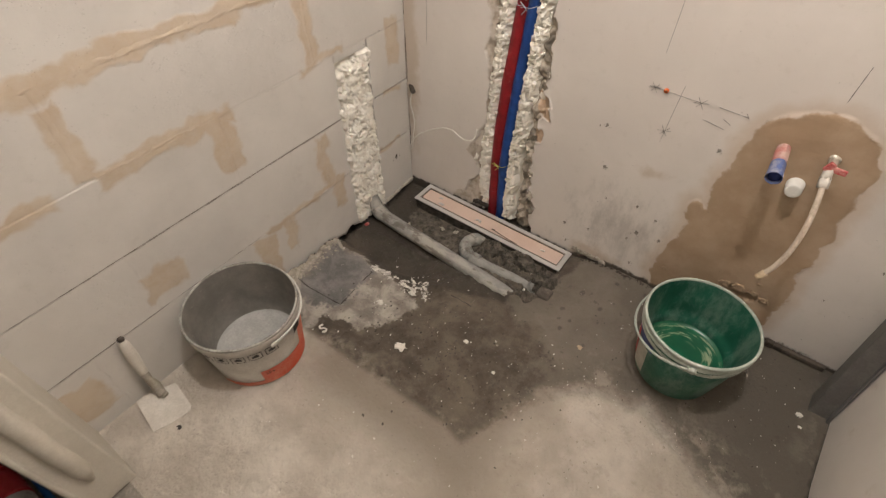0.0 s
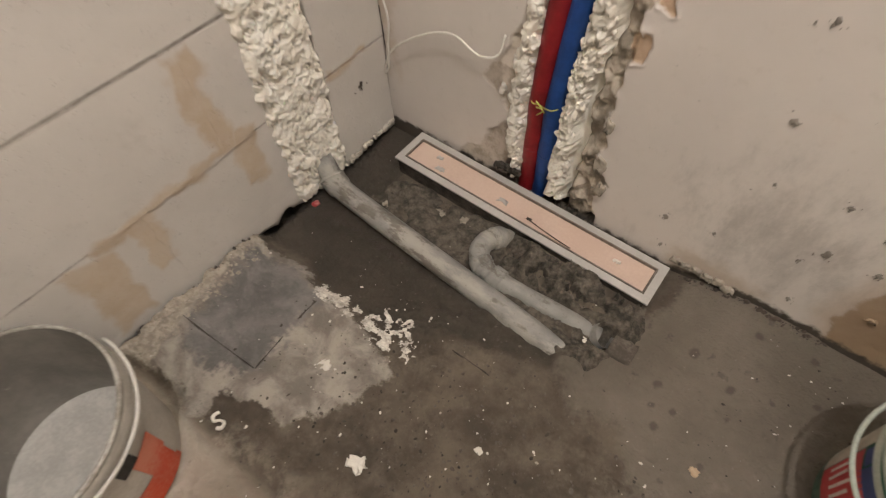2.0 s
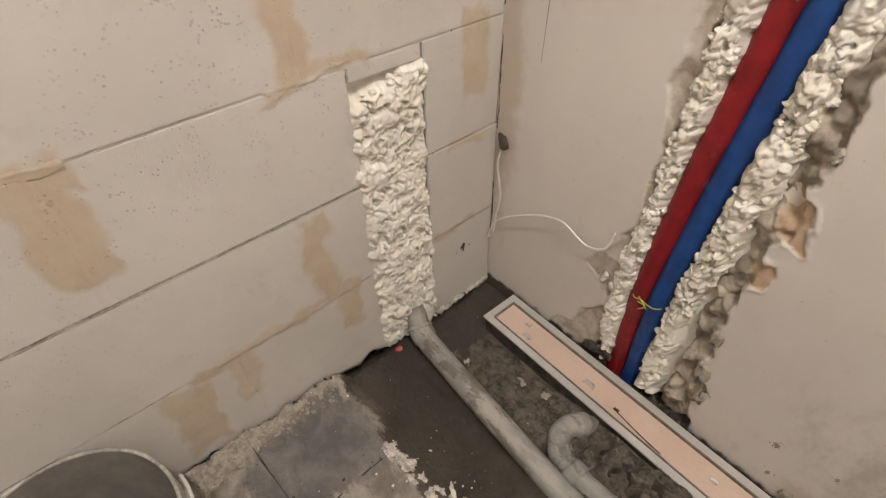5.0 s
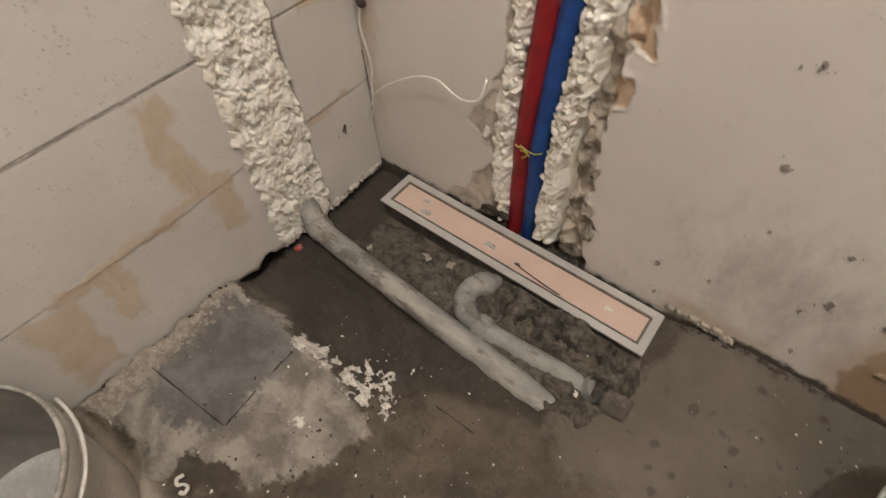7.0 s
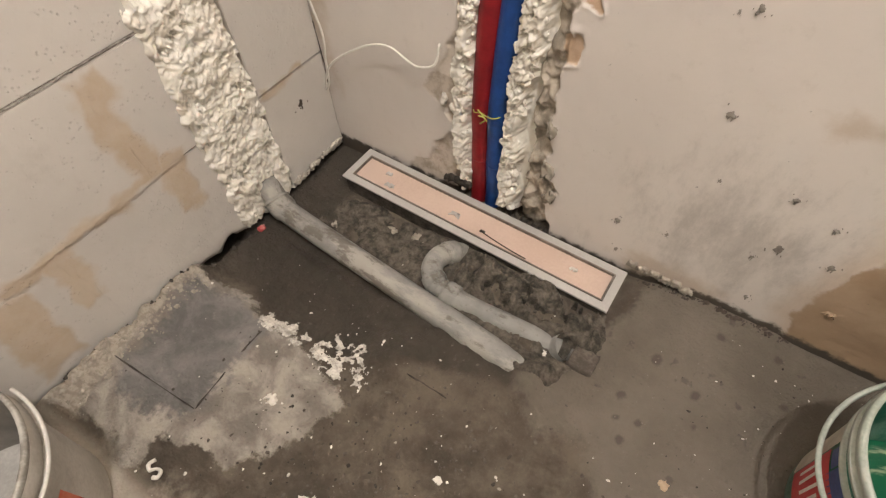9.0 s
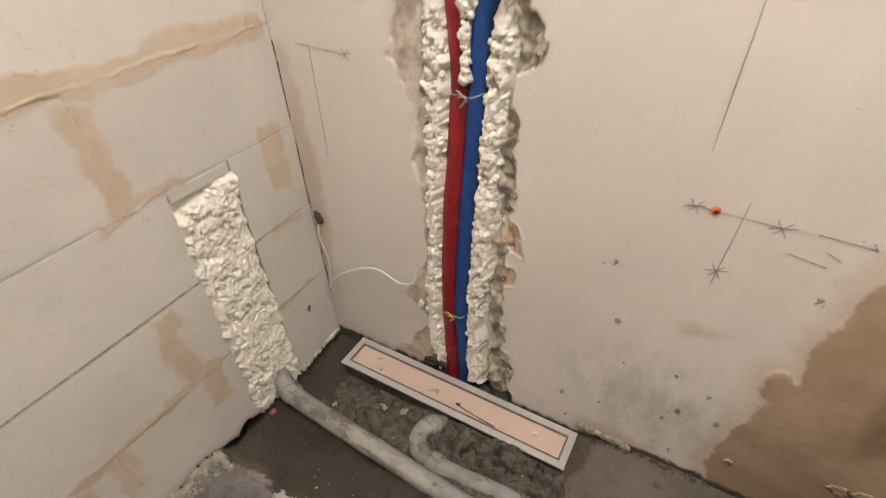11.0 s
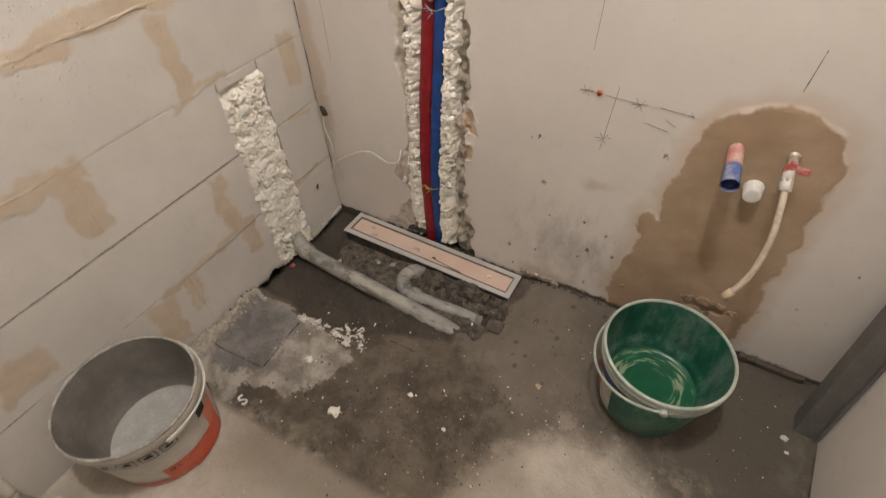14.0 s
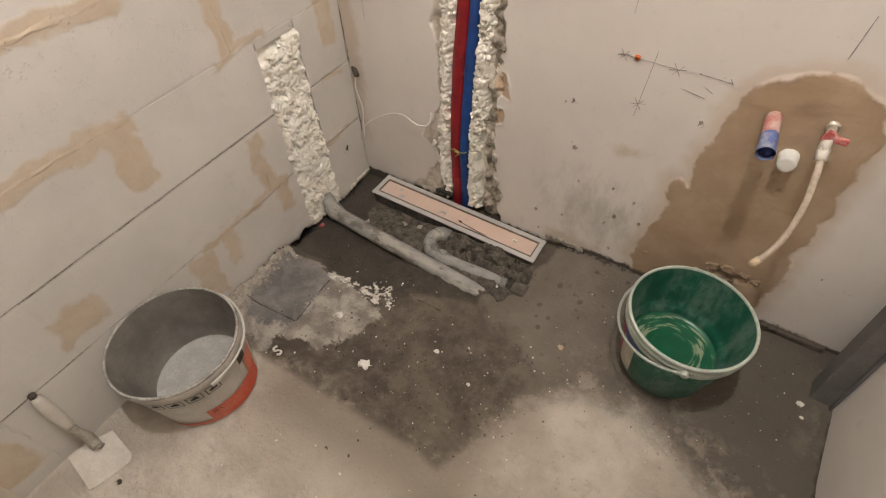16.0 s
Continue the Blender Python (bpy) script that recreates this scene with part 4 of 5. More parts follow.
bv_, bf_ = lumps(np.stack([0.002 + 0.006 * rb.random(70), by_, -0.006 + 0.012 * rb.random(70) + 0.06 * (by_ + 0.165)], -1), 0.0022 + 0.0034 * rb.random(70) ** 2, 78)
bead_foam = tri_mesh("foam_bead", bv_, bf_, M_BEAD)
tagged(bead_foam, "thin ragged bead of cream foam along the wall foot", "foam")


def jx(z):
    """Where the two sleeves touch, across the wall."""
    return np.interp(z, [-0.05, 0.05, 0.24, 0.5, 0.75, 0.86, 0.97, 1.07, 1.4], [0.381, 0.379, 0.375, 0.388, 0.408, 0.412, 0.42, 0.43, 0.43])


def red_x(z):
    return np.interp(z, [-0.05, 0.05, 0.24, 0.5, 0.75, 0.86, 0.97, 1.10], [0.364, 0.362, 0.358, 0.371, 0.391, 0.388, 0.375, 0.358])


def blue_x(z):
    return np.interp(z, [-0.05, 0.05, 0.24, 0.5, 0.75, 0.86, 0.97, 1.10], [0.398, 0.396, 0.392, 0.405, 0.425, 0.434, 0.466, 0.496])


f1 = foam_sheet("foam_strip", 0.03, 1.16, lambda v: np.interp(v, [0.03, 0.085, 0.12, 0.285, 0.34, 0.40, 0.8, 0.9, 1.16], [0.335, 0.326, 0.312, 0.306, 0.314, 0.320, 0.332, 0.342, 0.336]), lambda v: red_x(v) - 0.018, 0.024, 0.009, 41, "y", 420, (0.0035, 0.008))
tagged(f1, "ragged strip of cream foam beside the red pipe", "foam", "foam strips in the pipe chase")
f2 = foam_sheet("foam_strip", 0.03, 1.16, lambda v: blue_x(v) + 0.020, lambda v: np.interp(v, [0.03, 0.095, 0.15, 0.28, 0.336, 0.39, 0.47, 0.81, 0.94, 0.99, 1.16], [0.452, 0.450, 0.446, 0.446, 0.452, 0.462, 0.465, 0.483, 0.488, 0.515, 0.535]), 0.024, 0.010, 52, "y", 520, (0.0035, 0.0085))
tagged(f2, "ragged strip of cream foam beside the blue pipe", "foam", "foam strips in the pipe chase")
f3 = foam_sheet("foam_wedge", 0.775, 1.16, lambda v: red_x(v) + 0.015, lambda v: np.maximum(blue_x(v) - 0.015, red_x(v) + 0.018), 0.045, 0.001, 63, "y", 130, (0.004, 0.009))
tagged(f3, "wedge of cream foam between the parting pipes", "foam", "foam strips in the pipe chase")

# ------------------------------------------------------------------ red and blue pipes
for nm, fx, mt, sd, lab in (("red_pipe", red_x, M_RED, 1, "water pipe in red foam insulation set in the wall chase"), ("blue_pipe", blue_x, M_BLUE, 2, "water pipe in blue foam insulation set in the wall chase")):
    pipe = thing(nm, lab, "pipe")
    zs = [-0.035, 0.05, 0.15, 0.24, 0.37, 0.5, 0.63, 0.75, 0.86, 0.97, 1.05]
    pp = spline([(float(fx(z)), 0.024 + 0.003 * math.sin(z * 9 + sd), z) for z in zs] + [(float(fx(1.09)), 0.026, 1.088), (float(fx(1.10)), -0.005, 1.105)], 8)
    tube("insulation_sleeve", pp, lambda s: 0.0192 + 0.0006 * math.sin(s * 60), mt, pipe, 20, wobble=0.07)
    sx = float(fx(1.10))
    outp = [Vector((sx + 0.006 * k, -0.005 - 0.019 * k, 1.104 - 0.002 * k)) for k in range(6)]
    tube("stub_sleeve", outp[:4], 0.0195, M_PINKRED if sd == 1 else M_PALEBLUE, pipe, 20, caps=False)
    tube("stub_end", outp[3:] , 0.0205, M_PALEBLUE, pipe, 20, caps=False)
    # solid dark core in place of the shaded hollow
    tube("stub_bore_shade", [outp[3] - (outp[5] - outp[3]) * 0.2, outp[5] + (outp[5] - outp[4]) * -0.05], 0.0165, M_HOLLOW_SHADE, pipe, 18)
    jz = 0.115
    tube("sleeve_seam", [Vector((float(fx(z)), 0.024 + 0.003 * math.sin(z * 9 + sd), z)) for z in (jz - 0.002, jz + 0.002)], 0.0203, mt, pipe, 20)


def tie(z, material, label):
    t = thing("tie_wire", label, "wire", (0, 0, 0), "wires round the pipes")
    c, w = float(jx(z)), 0.036
    pts = [(c - w, 0.030, z - 0.003), (c - w * 0.6, 0.0018, z), (c - w * 0.2, 0.0018, z + 0.002), (c + w * 0.25, 0.0018, z - 0.001), (c + w * 0.7, 0.003, z + 0.005), (c + w * 1.05, 0.032, z + 0.008)]
    tube("loop", spline(pts, 6), 0.0011, material, t, 6)
    tube("twisted_end", spline([(c - 0.012, -0.002, z + 0.010), (c - 0.003, -0.004, z + 0.006), (c + 0.004, -0.003, z - 0.004), (c - 0.006, -0.002, z - 0.018)], 5), 0.0013, material, t, 6)
    tube("twisted_end", spline([(c - 0.010, -0.002, z - 0.002), (c + 0.002, -0.005, z + 0.002), (c + 0.008, -0.003, z - 0.006)], 5), 0.0013, material, t, 6)


tie(0.235, M_TIE, "yellow-green wire tied round the two pipes")
tie(0.752, M_PEWIRE, "thin grey wire tied round the two pipes")

# ------------------------------------------------------------------ stubs, plug and valve on the damp patch
stub = thing("pipe_stub", "open pipe sleeve stub, red then blue, from the wall", "pipe")
o = [Vector((1.082 + 0.0008 * k, 0.004 - 0.0124 * k, 0.611 - 0.0013 * k)) for k in range(10)]
tube("red_sleeve", o[:6], 0.0142, M_PINKRED, stub, 22, caps=False, wobble=0.06)
tube("blue_sleeve", o[5:], lambda s: 0.0150 + 0.001 * s, M_PALEBLUE, stub, 22, caps=False, wobble=0.10)
# solid dark core drawn as the shaded inside of the sleeve
tube("bore_shade", [o[6], o[9] - (o[9] - o[8]) * 0.4], 0.0118, M_HOLLOW_SHADE, stub, 18)
cap = thing("pipe_plug", "round white plastic plug closing a waste pipe", "plug", (1.141, 0.0, 0.538))
plug = lathe("plug_cup", [(0.0, 0.0345), (0.010, 0.0345), (0.0145, 0.0340), (0.0158, 0.0332), (0.0168, 0.031), (0.0172, 0.026), (0.0174, 0.012), (0.0186, 0.010), (0.0186, -0.006)], M_CAP, cap, 36)
plug.rotation_euler = (radians(90), 0, 0)

valve = thing("angle_valve", "chromed angle valve with red lever and pale hose", "valve")
tube("body", [Vector((1.176, 0.004, 0.622)), Vector((1.176, -0.014, 0.620)), Vector((1.176, -0.032, 0.616))], 0.0085, M_CHROME, valve, 16)
tube("outlet", [Vector((1.176, -0.026, 0.620)), Vector((1.175, -0.038, 0.610)), Vector((1.176, -0.047, 0.599))], lambda s: 0.0095 + 0.001 * (s > 0.5), M_GRIP, valve, 14)
tube("hose_nut", [Vector((1.176, -0.045, 0.602)), Vector((1.179, -0.060, 0.586))], 0.0108, M_GRIP, valve, 6)
lever = box("lever", (-0.012, -0.004, -0.006), (0.019, 0.004, 0.006), M_VALVERED, valve, 0.002, "red lever")
lever.matrix_local = pose(1.186, -0.036, 0.619, 0, -4, -8)
lever2 = box("lever", (-0.007, -0.004, -0.012), (0.007, 0.004, 0.010), M_VALVERED, valve, 0.002, "red lever")
lever2.matrix_local = pose(1.172, -0.038, 0.624, 0, 20, 0)
tube("escutcheon", [Vector((1.176, 0.002, 0.622)), Vector((1.176, -0.006, 0.622))], 0.0115, M_CHROME, valve, 18, wobble=0.3)
hose = spline([(1.177, -0.052, 0.596), (1.183, -0.075, 0.572), (1.191, -0.112, 0.522), (1.190, -0.140, 0.465), (1.181, -0.156, 0.425), (1.168, -0.165, 0.394)], 8)
tube("hose", hose, 0.0060, M_HOSE, valve, 14)
tube("hose_end", [hose[-4], hose[-1], hose[-1] + (hose[-1] - hose[-4]) * 0.7], 0.0078, M_TANCHIP, valve, 12)

# ------------------------------------------------------------------ buckets
wb = thing("mortar_bucket", "white plastic mortar bucket, grey inside, orange printed label", "bucket", (0.143, -0.871, 0.002))
H, RT, RB = 0.226, 0.143, 0.119
rr = lambda z: RB + (RT - RB) * z / H
lathe("shell", [(0.0, 0.004), (RB - 0.006, 0.004), (RB, 0.010), (rr(0.1), 0.1), (rr(H - 0.03), H - 0.03), (RT + 0.001, H - 0.028), (RT + 0.0015, H - 0.004), (RT, H), (RT - 0.003, H)], M_WHITEPLASTIC, wb, 72, wave=0.012)
lathe("inner_film", [(RT - 0.003, H - 0.0003), (rr(H - 0.03) - 0.004, H - 0.03), (rr(0.1) - 0.004, 0.1), (RB - 0.006, 0.016), (RB - 0.014, 0.014)], M_INSIDE, wb, 72, "inside coated with grey mortar film", wave=0.012)
lathe("bucket_floor", [(RB - 0.0035, 0.041), (RB - 0.008, 0.037), (RB - 0.014, 0.0355), (0.06, 0.035), (0.0, 0.035)], M_PALEBOTTOM, wb, 72, "chalky pale bottom")
lathe("rim", [(RT + 0.001, H - 0.008), (RT + 0.0022, H - 0.006), (RT + 0.0022, H - 0.002), (RT + 0.0008, H + 0.001), (RT - 0.0032, H + 0.001), (RT - 0.0035, H - 0.004)], M_CRUSTRIM, wb, 72, wave=0.012)
lathe("reinforcing_ring", [(rr(H - 0.045) + 0.001, H - 0.048), (rr(H - 0.04) + 0.005, H - 0.045), (rr(H - 0.04) + 0.005, H - 0.041), (rr(H - 0.04) + 0.0005, H - 0.038)], M_WHITEPLASTIC, wb, 40, a0=-10, a1=95)
lab = lathe("label_band", [(rr(0.012) + 0.0012, 0.012), (rr(0.034) + 0.0012, 0.034)], M_ORANGE, wb, 40, "orange-red printed band", a0=-88, a1=46, wave=0.012)
lathe("label_band", [(rr(0.033) + 0.0014, 0.033), (rr(0.085) + 0.0014, 0.085)], M_ORANGE, wb, 24, "orange-red printed band", a0=-32, a1=44, wave=0.012)
lathe("label_band", [(rr(0.084) + 0.0014, 0.084), (rr(0.15) + 0.0014, 0.15)], M_ORANGE, wb, 10, "orange-red printed band", a0=26, a1=46, wave=0.012)
lathe("label_mark", [(rr(0.15) + 0.0016, 0.15), (rr(0.186) + 0.0016, 0.186)], M_INK, wb, 8, "black printed mark", a0=20, a1=32, wave=0.012)
for k in range(6):
    a = -98 + k * 17.5
    for za, zb, w0, w1 in ((0.158, 0.1602, -7, 7), (0.1848, 0.187, -7, 7), (0.160, 0.185, -7, -6.2), (0.160, 0.185, 6.2, 7), (0.167, 0.176, -3.6, 3.6), (0.176, 0.180, -1, 2.6)):
        lathe("pictogram_bar", [(rr(za) + 0.0018, za), (rr(zb) + 0.0018, zb)], M_INK, lab, 4, a0=a + w0, a1=a + w1, wave=0.012)
txt = bpy.data.curves.new("volume_print", "FONT")
txt.body, txt.size, txt.extrude = "10 L", 0.014, 0.0003
txt.materials.append(M_INK)
ta = radians(-18)
t_ob = new("volume_print", txt)
t_ob.parent = wb
tr = rr(0.06) + 0.004
t_ob.matrix_local = Matrix.Translation((tr * math.cos(ta - 0.16), tr * math.sin(ta - 0.16), 0.066)) @ Matrix.Rotation(ta + math.pi / 2, 4, "Z") @ Matrix.Rotation(radians(84), 4, "X")
hb = [(RT + 0.006) * Vector((math.cos(radians(a)), math.sin(radians(a)), 0)) + Vector((0, 0, H - 0.024 - 0.010 * math.sin(math.pi * (a + 10) / 110) ** 2)) for a in range(-10, 101, 5)]
tube("handle", hb, 0.0026, M_WHITEPLASTIC, wb, 10)

gb = thing("green_bucket", "green plastic bucket with pale rim and torn label", "bucket", (1.116, -0.238, 0.030))
H2, RT2, RB2 = 0.224, 0.133, 0.102
r2 = lambda z: RB2 + (RT2 - RB2) * z / H2
lathe("shell", [(0.0, 0.003), (RB2 - 0.008, 0.003), (RB2, 0.012), (r2(0.12), 0.12), (r2(H2), H2), (r2(H2) - 0.003, H2)], M_GREEN, gb, 72)
lathe("inner_wall", [(r2(H2) - 0.003, H2 - 0.0005), (r2(0.12) - 0.003, 0.12), (r2(0.098) - 0.003, 0.098), (r2(0.095) - 0.007, 0.094), (r2(0.085) - 0.008, 0.085), (r2(0.07) - 0.009, 0.068)], M_GREEN, gb, 72, "dust-streaked green inside")
lathe("bucket_floor", [(r2(0.07) - 0.0085, 0.076), (r2(0.07) - 0.013, 0.0715), (r2(0.07) - 0.020, 0.070), (0.06, 0.0695), (0.0, 0.0695)], M_GREENFLOOR, gb, 72, "glossy green bottom with dried cream splashes")
lathe("rim", [(r2(H2) - 0.0035, H2 - 0.003), (r2(H2) - 0.0032, H2 + 0.0015), (r2(H2) - 0.001, H2 + 0.0025), (r2(H2) + 0.0025, H2 + 0.0018), (r2(H2) + 0.0035, H2 - 0.001), (r2(H2) + 0.0035, H2 - 0.006), (r2(H2) + 0.001, H2 - 0.008), (r2(H2) + 0.0005, H2 - 0.014), (r2(H2) + 0.003, H2 - 0.015), (r2(H2) + 0.003, H2 - 0.021), (r2(H2) + 0.0003, H2 - 0.022)], M_RIM, gb, 72, "pale greenish rim")
lathe("lower_ring", [(r2(H2 - 0.04) + 0.0005, H2 - 0.044), (r2(H2 - 0.04) + 0.005, H2 - 0.042), (r2(H2 - 0.04) + 0.005, H2 - 0.038), (r2(H2 - 0.04) + 0.0005, H2 - 0.036)], M_RIM, gb, 72)
red_label = None
for nm, mt, a0, a1, z0, z1 in (("label_patch", M_REDLABEL, 176, 206, 0.045, 0.15), ("label_patch", M_PALELABEL, 207, 232, 0.03, 0.138), ("label_patch", M_BLUELABEL, 190, 238, 0.142, 0.183), ("label_patch", M_PALELABEL, 150, 175, 0.04, 0.17), ("label_patch", M_BLUELABEL, 178, 189, 0.155, 0.183)):
    lp = lathe(nm, [(r2(z0) + 0.0013, z0), (r2((z0 + z1) / 2) + 0.0013, (z0 + z1) / 2), (r2(z1) + 0.0013, z1)], mt, gb, 14, a0=a0, a1=a1)
    red_label = lp if mt is M_REDLABEL else red_label
for k, a in enumerate((180, 186, 192, 198)):
    lathe("label_bar", [(r2(0.07) + 0.002, 0.07), (r2(0.13) + 0.002, 0.13 - 0.01 * (k % 2))], M_WHITEPLASTIC, red_label, 3, a0=a, a1=a + 2.2)
hd = []
for a in range(100, 281, 6):
    s = math.sin(math.pi * (a - 100) / 180)
    hd.append((RT2 + 0.007 + 0.004 * s) * Vector((math.cos(radians(a)), math.sin(radians(a)), 0)) + Vector((0, 0, H2 - 0.016 - 0.042 * s)))
bail = tube("handle", hd, 0.0032, M_RIM, gb, 10, "pale plastic carrying handle")
for a in (100, 280):
    c = Vector(((RT2 + 0.007) * math.cos(radians(a)), (RT2 + 0.007) * math.sin(radians(a)), H2 - 0.016))
    tube("handle_pivot", [c * 1.0 - Vector((0.004 * math.cos(radians(a)), 0.004 * math.sin(radians(a)), 0)), c + Vector((0.007 * math.cos(radians(a)), 0.007 * math.sin(radians(a)), 0))], 0.008, M_RIM, bail, 14)

sb = thing("white_pail", "white plastic pail standing against the plain wall", "bucket", (1.37, -0.70, 0.003))
lathe("shell", [(0.0, 0.003), (0.098, 0.003), (0.104, 0.010), (0.118, 0.2), (0.115, 0.2), (0.101, 0.012), (0.0, 0.012)], M_CAP, sb, 56)
lathe("rim", [(0.114, 0.196), (0.114, 0.203), (0.119, 0.205), (0.124, 0.202), (0.124, 0.190), (0.118, 0.188)], M_CAP, sb, 56)

# ------------------------------------------------------------------ trowel
trowel = thing("trowel", "square-bladed trowel with a pale wooden handle, leaning", "trowel")
bm = bmesh.new()
top = [bm.verts.new(v) for v in ((0.017, -1.178, 0.026), (0.030, -1.128, 0.026), (0.050, -1.084, 0.022), (0.128, -1.096, 0.006), (0.139, -1.108, 0.005), (0.128, -1.158, 0.005), (0.113, -1.197, 0.005))]
f = bm.faces.new(top)
ext_ = bmesh.ops.extrude_face_region(bm, geom=[f])
bmesh.ops.translate(bm, verts=[e for e in ext_["geom"] if isinstance(e, bmesh.types.BMVert)], vec=(0, 0, 0.0018))
bmesh.ops.recalc_face_normals(bm, faces=bm.faces[:])
part("blade", bm, M_BLADE, trowel, "dusty steel blade", flat=True)
tube("neck", spline([(0.066, -1.120, 0.029), (0.046, -1.122, 0.036), (0.038, -1.124, 0.052), (0.036, -1.125, 0.080), (0.034, -1.124, 0.122)], 6), lambda s: 0.0075 - 0.002 * s, M_GREYCHIP, trowel, 10, "mortar-crusted neck")
tube("mortar_crust", spline([(0.062, -1.122, 0.036), (0.046, -1.123, 0.048), (0.037, -1.124, 0.080), (0.034, -1.124, 0.116)], 4), lambda s: 0.013 - 0.005 * abs(s - 0.4), M_GREYCHIP, trowel, 9, wobble=0.7)
tube("handle", [Vector((0.033, -1.123, 0.118)).lerp(Vector((0.020, -1.112, 0.243)), s) for s in np.linspace(0, 1, 14)], lambda s: 0.0085 + 0.0045 * math.sin(math.pi * min(1, s * 0.85 + 0.15)) + 0.002 * s - (0.006 if s > 0.97 else 0), M_GRIP, trowel, 16, "pale wooden handle")
tube("handle_tip", [Vector((0.020, -1.112, 0.243)), Vector((0.019, -1.1115, 0.250))], 0.008, M_STRIP, trowel, 10, "dark handle tip")

# ------------------------------------------------------------------ grey profile, dark strip
duct = thing("metal_profile", "dark grey square metal profile leaning into the wall corner", "profile")
web = box("web", (1.443, -0.158, 0.008), (1.489, -0.110, 0.520), M_DUCT, duct, 0.003)
lip = box("flange", (1.486, -0.168, 0.008), (1.4925, -0.112, 0.512), M_DUCT, duct, 0.0015)
for piece in (web, lip):
    for v in piece.data.vertices:
        v.co.y += 0.21 * v.co.z
strip = thing("base_strip", "dark stained strip along the wall foot", "strip")
bmst = box("lath", (1.312, -0.016, 0.036), (1.452, -0.001, 0.052), M_STRIP, strip, 0.003, jitter=0.0015)
box("lath_end", (1.300, -0.020, 0.036), (1.322, -0.002, 0.058), M_STRIP, strip, 0.004, jitter=0.002)

# ------------------------------------------------------------------ white cord and nail in the corner
cord = thing("hanging_string", "loose white string hanging from a nail", "string")
tube("strand", spline([(0.030, -0.016, 0.392), (0.027, -0.020, 0.355), (0.040, -0.020, 0.29), (0.032, -0.020, 0.23), (0.026, -0.020, 0.18), (0.012, -0.020, 0.157), (0.028, -0.020, 0.205), (0.060, -0.020, 0.243), (0.110, -0.020, 0.280), (0.155, -0.020, 0.306), (0.198, -0.020, 0.317), (0.235, -0.020, 0.303), (0.256, -0.018, 0.298), (0.285, -0.014, 0.311), (0.290, -0.004, 0.345)], 8), 0.0021, M_CORD, cord, 10)
nail = thing("wall_anchor", "dark crusted nail stuck in the wall corner", "nail")
tube("shank", [Vector((0.010, 0.004, 0.406)), Vector((0.026, -0.010, 0.402)), Vector((0.036, -0.018, 0.398))], 0.006, M_STRIP, nail, 8, wobble=0.5)
tube("head", [Vector((0.022, -0.006, 0.408)), Vector((0.040, -0.016, 0.397))], 0.0075, M_STRIP, nail, 8, wobble=0.5)

# ------------------------------------------------------------------ marks on the back wall
def mark(name, a, b, w, label, off=0.0012):
    """A thin drawn line on the back wall from a to b."""
    (ax, az), (bx_, bz_) = a, b
    d = Vector((bx_ - ax, 0, bz_ - az))
    s = Vector((-d.z, 0, d.x)).normalized() * w / 2
    v = []
    n = 8
    for k in range(n + 1):
        c = Vector((ax, -off, az)) + d * (k / n)
        ww = 0.6 + 0.8 * random.random()
        v += [c - s * ww, c + s * ww, c + Vector((0, -0.0006, 0))]
    f = []
    for k in range(n):
        i = 3 * k
        f += [(i, i + 3, i + 5, i + 2), (i + 2, i + 5, i + 4, i + 1)]
    return v, f


def marks(name, lines, label, material=M_PENCIL):
    verts, faces = [], []
    for a, b, w in lines:
        v, f = mark(name, a, b, w, label)
        faces += [tuple(i + len(verts) for i in g) for g in f]
        verts += v
    ob = mesh_object(name, verts, faces, material)
    return tagged(ob, label, "marking")


def star(x, z, r):
    return [((x - r, z - r * 0.2), (x + r, z + r * 0.25), 0.0010), ((x - r * 0.6, z + r * 0.8), (x + r * 0.5, z - r * 0.8), 0.0010), ((x - r * 0.5, z - r * 0.7), (x + r * 0.6, z + r * 0.7), 0.0010)]


marks("pencil_cross", [((0.766, 0.656), (0.897, 0.652), 0.0008), ((0.842, 0.680), (0.833, 0.525), 0.0008)] + star(0.834, 0.556, 0.016) + star(0.888, 0.651, 0.016) + star(0.779, 0.655, 0.014), "pencilled cross with stars marking a drilling point")
marks("pencil_line", [((0.786, 1.35), (0.777, 0.74), 0.0008), ((0.748, 1.35), (0.752, 1.02), 0.0009)], "long upright pencil line on plaster")
marks("pencil_line", [((0.093, 0.800), (0.088, 0.57), 0.0012), ((0.060, 0.797), (0.182, 0.790), 0.0008)] + star(0.175, 0.791, 0.012), "pencilled setting-out lines near the corner")
marks("pencil_line", [((1.136, 0.742), (1.139, 0.815), 0.0014)], "short dark scratch on plaster")
marks("pencil_line", [((0.928, 0.655), (0.992, 0.652), 0.0012), ((0.905, 0.616), (0.955, 0.608), 0.0012), ((0.945, 0.632), (0.965, 0.622), 0.0012), ((0.985, 0.660), (0.992, 0.650), 0.0014)], "faint pencil scribbles on plaster")
plugw = thing("wall_plug", "orange plastic wall plug in a drilled hole", "plug")
tube("sleeve", [Vector((0.806, 0.004, 0.656)), Vector((0.806, -0.004, 0.656))], 0.0058, M_ORANGEPLUG, plugw, 12)
# flat black end stands for the shade in the plug's opening
tube("hole", [Vector((0.806, 0.0, 0.656)), Vector((0.806, -0.0046, 0.656))], 0.0026, M_INK, plugw, 8)


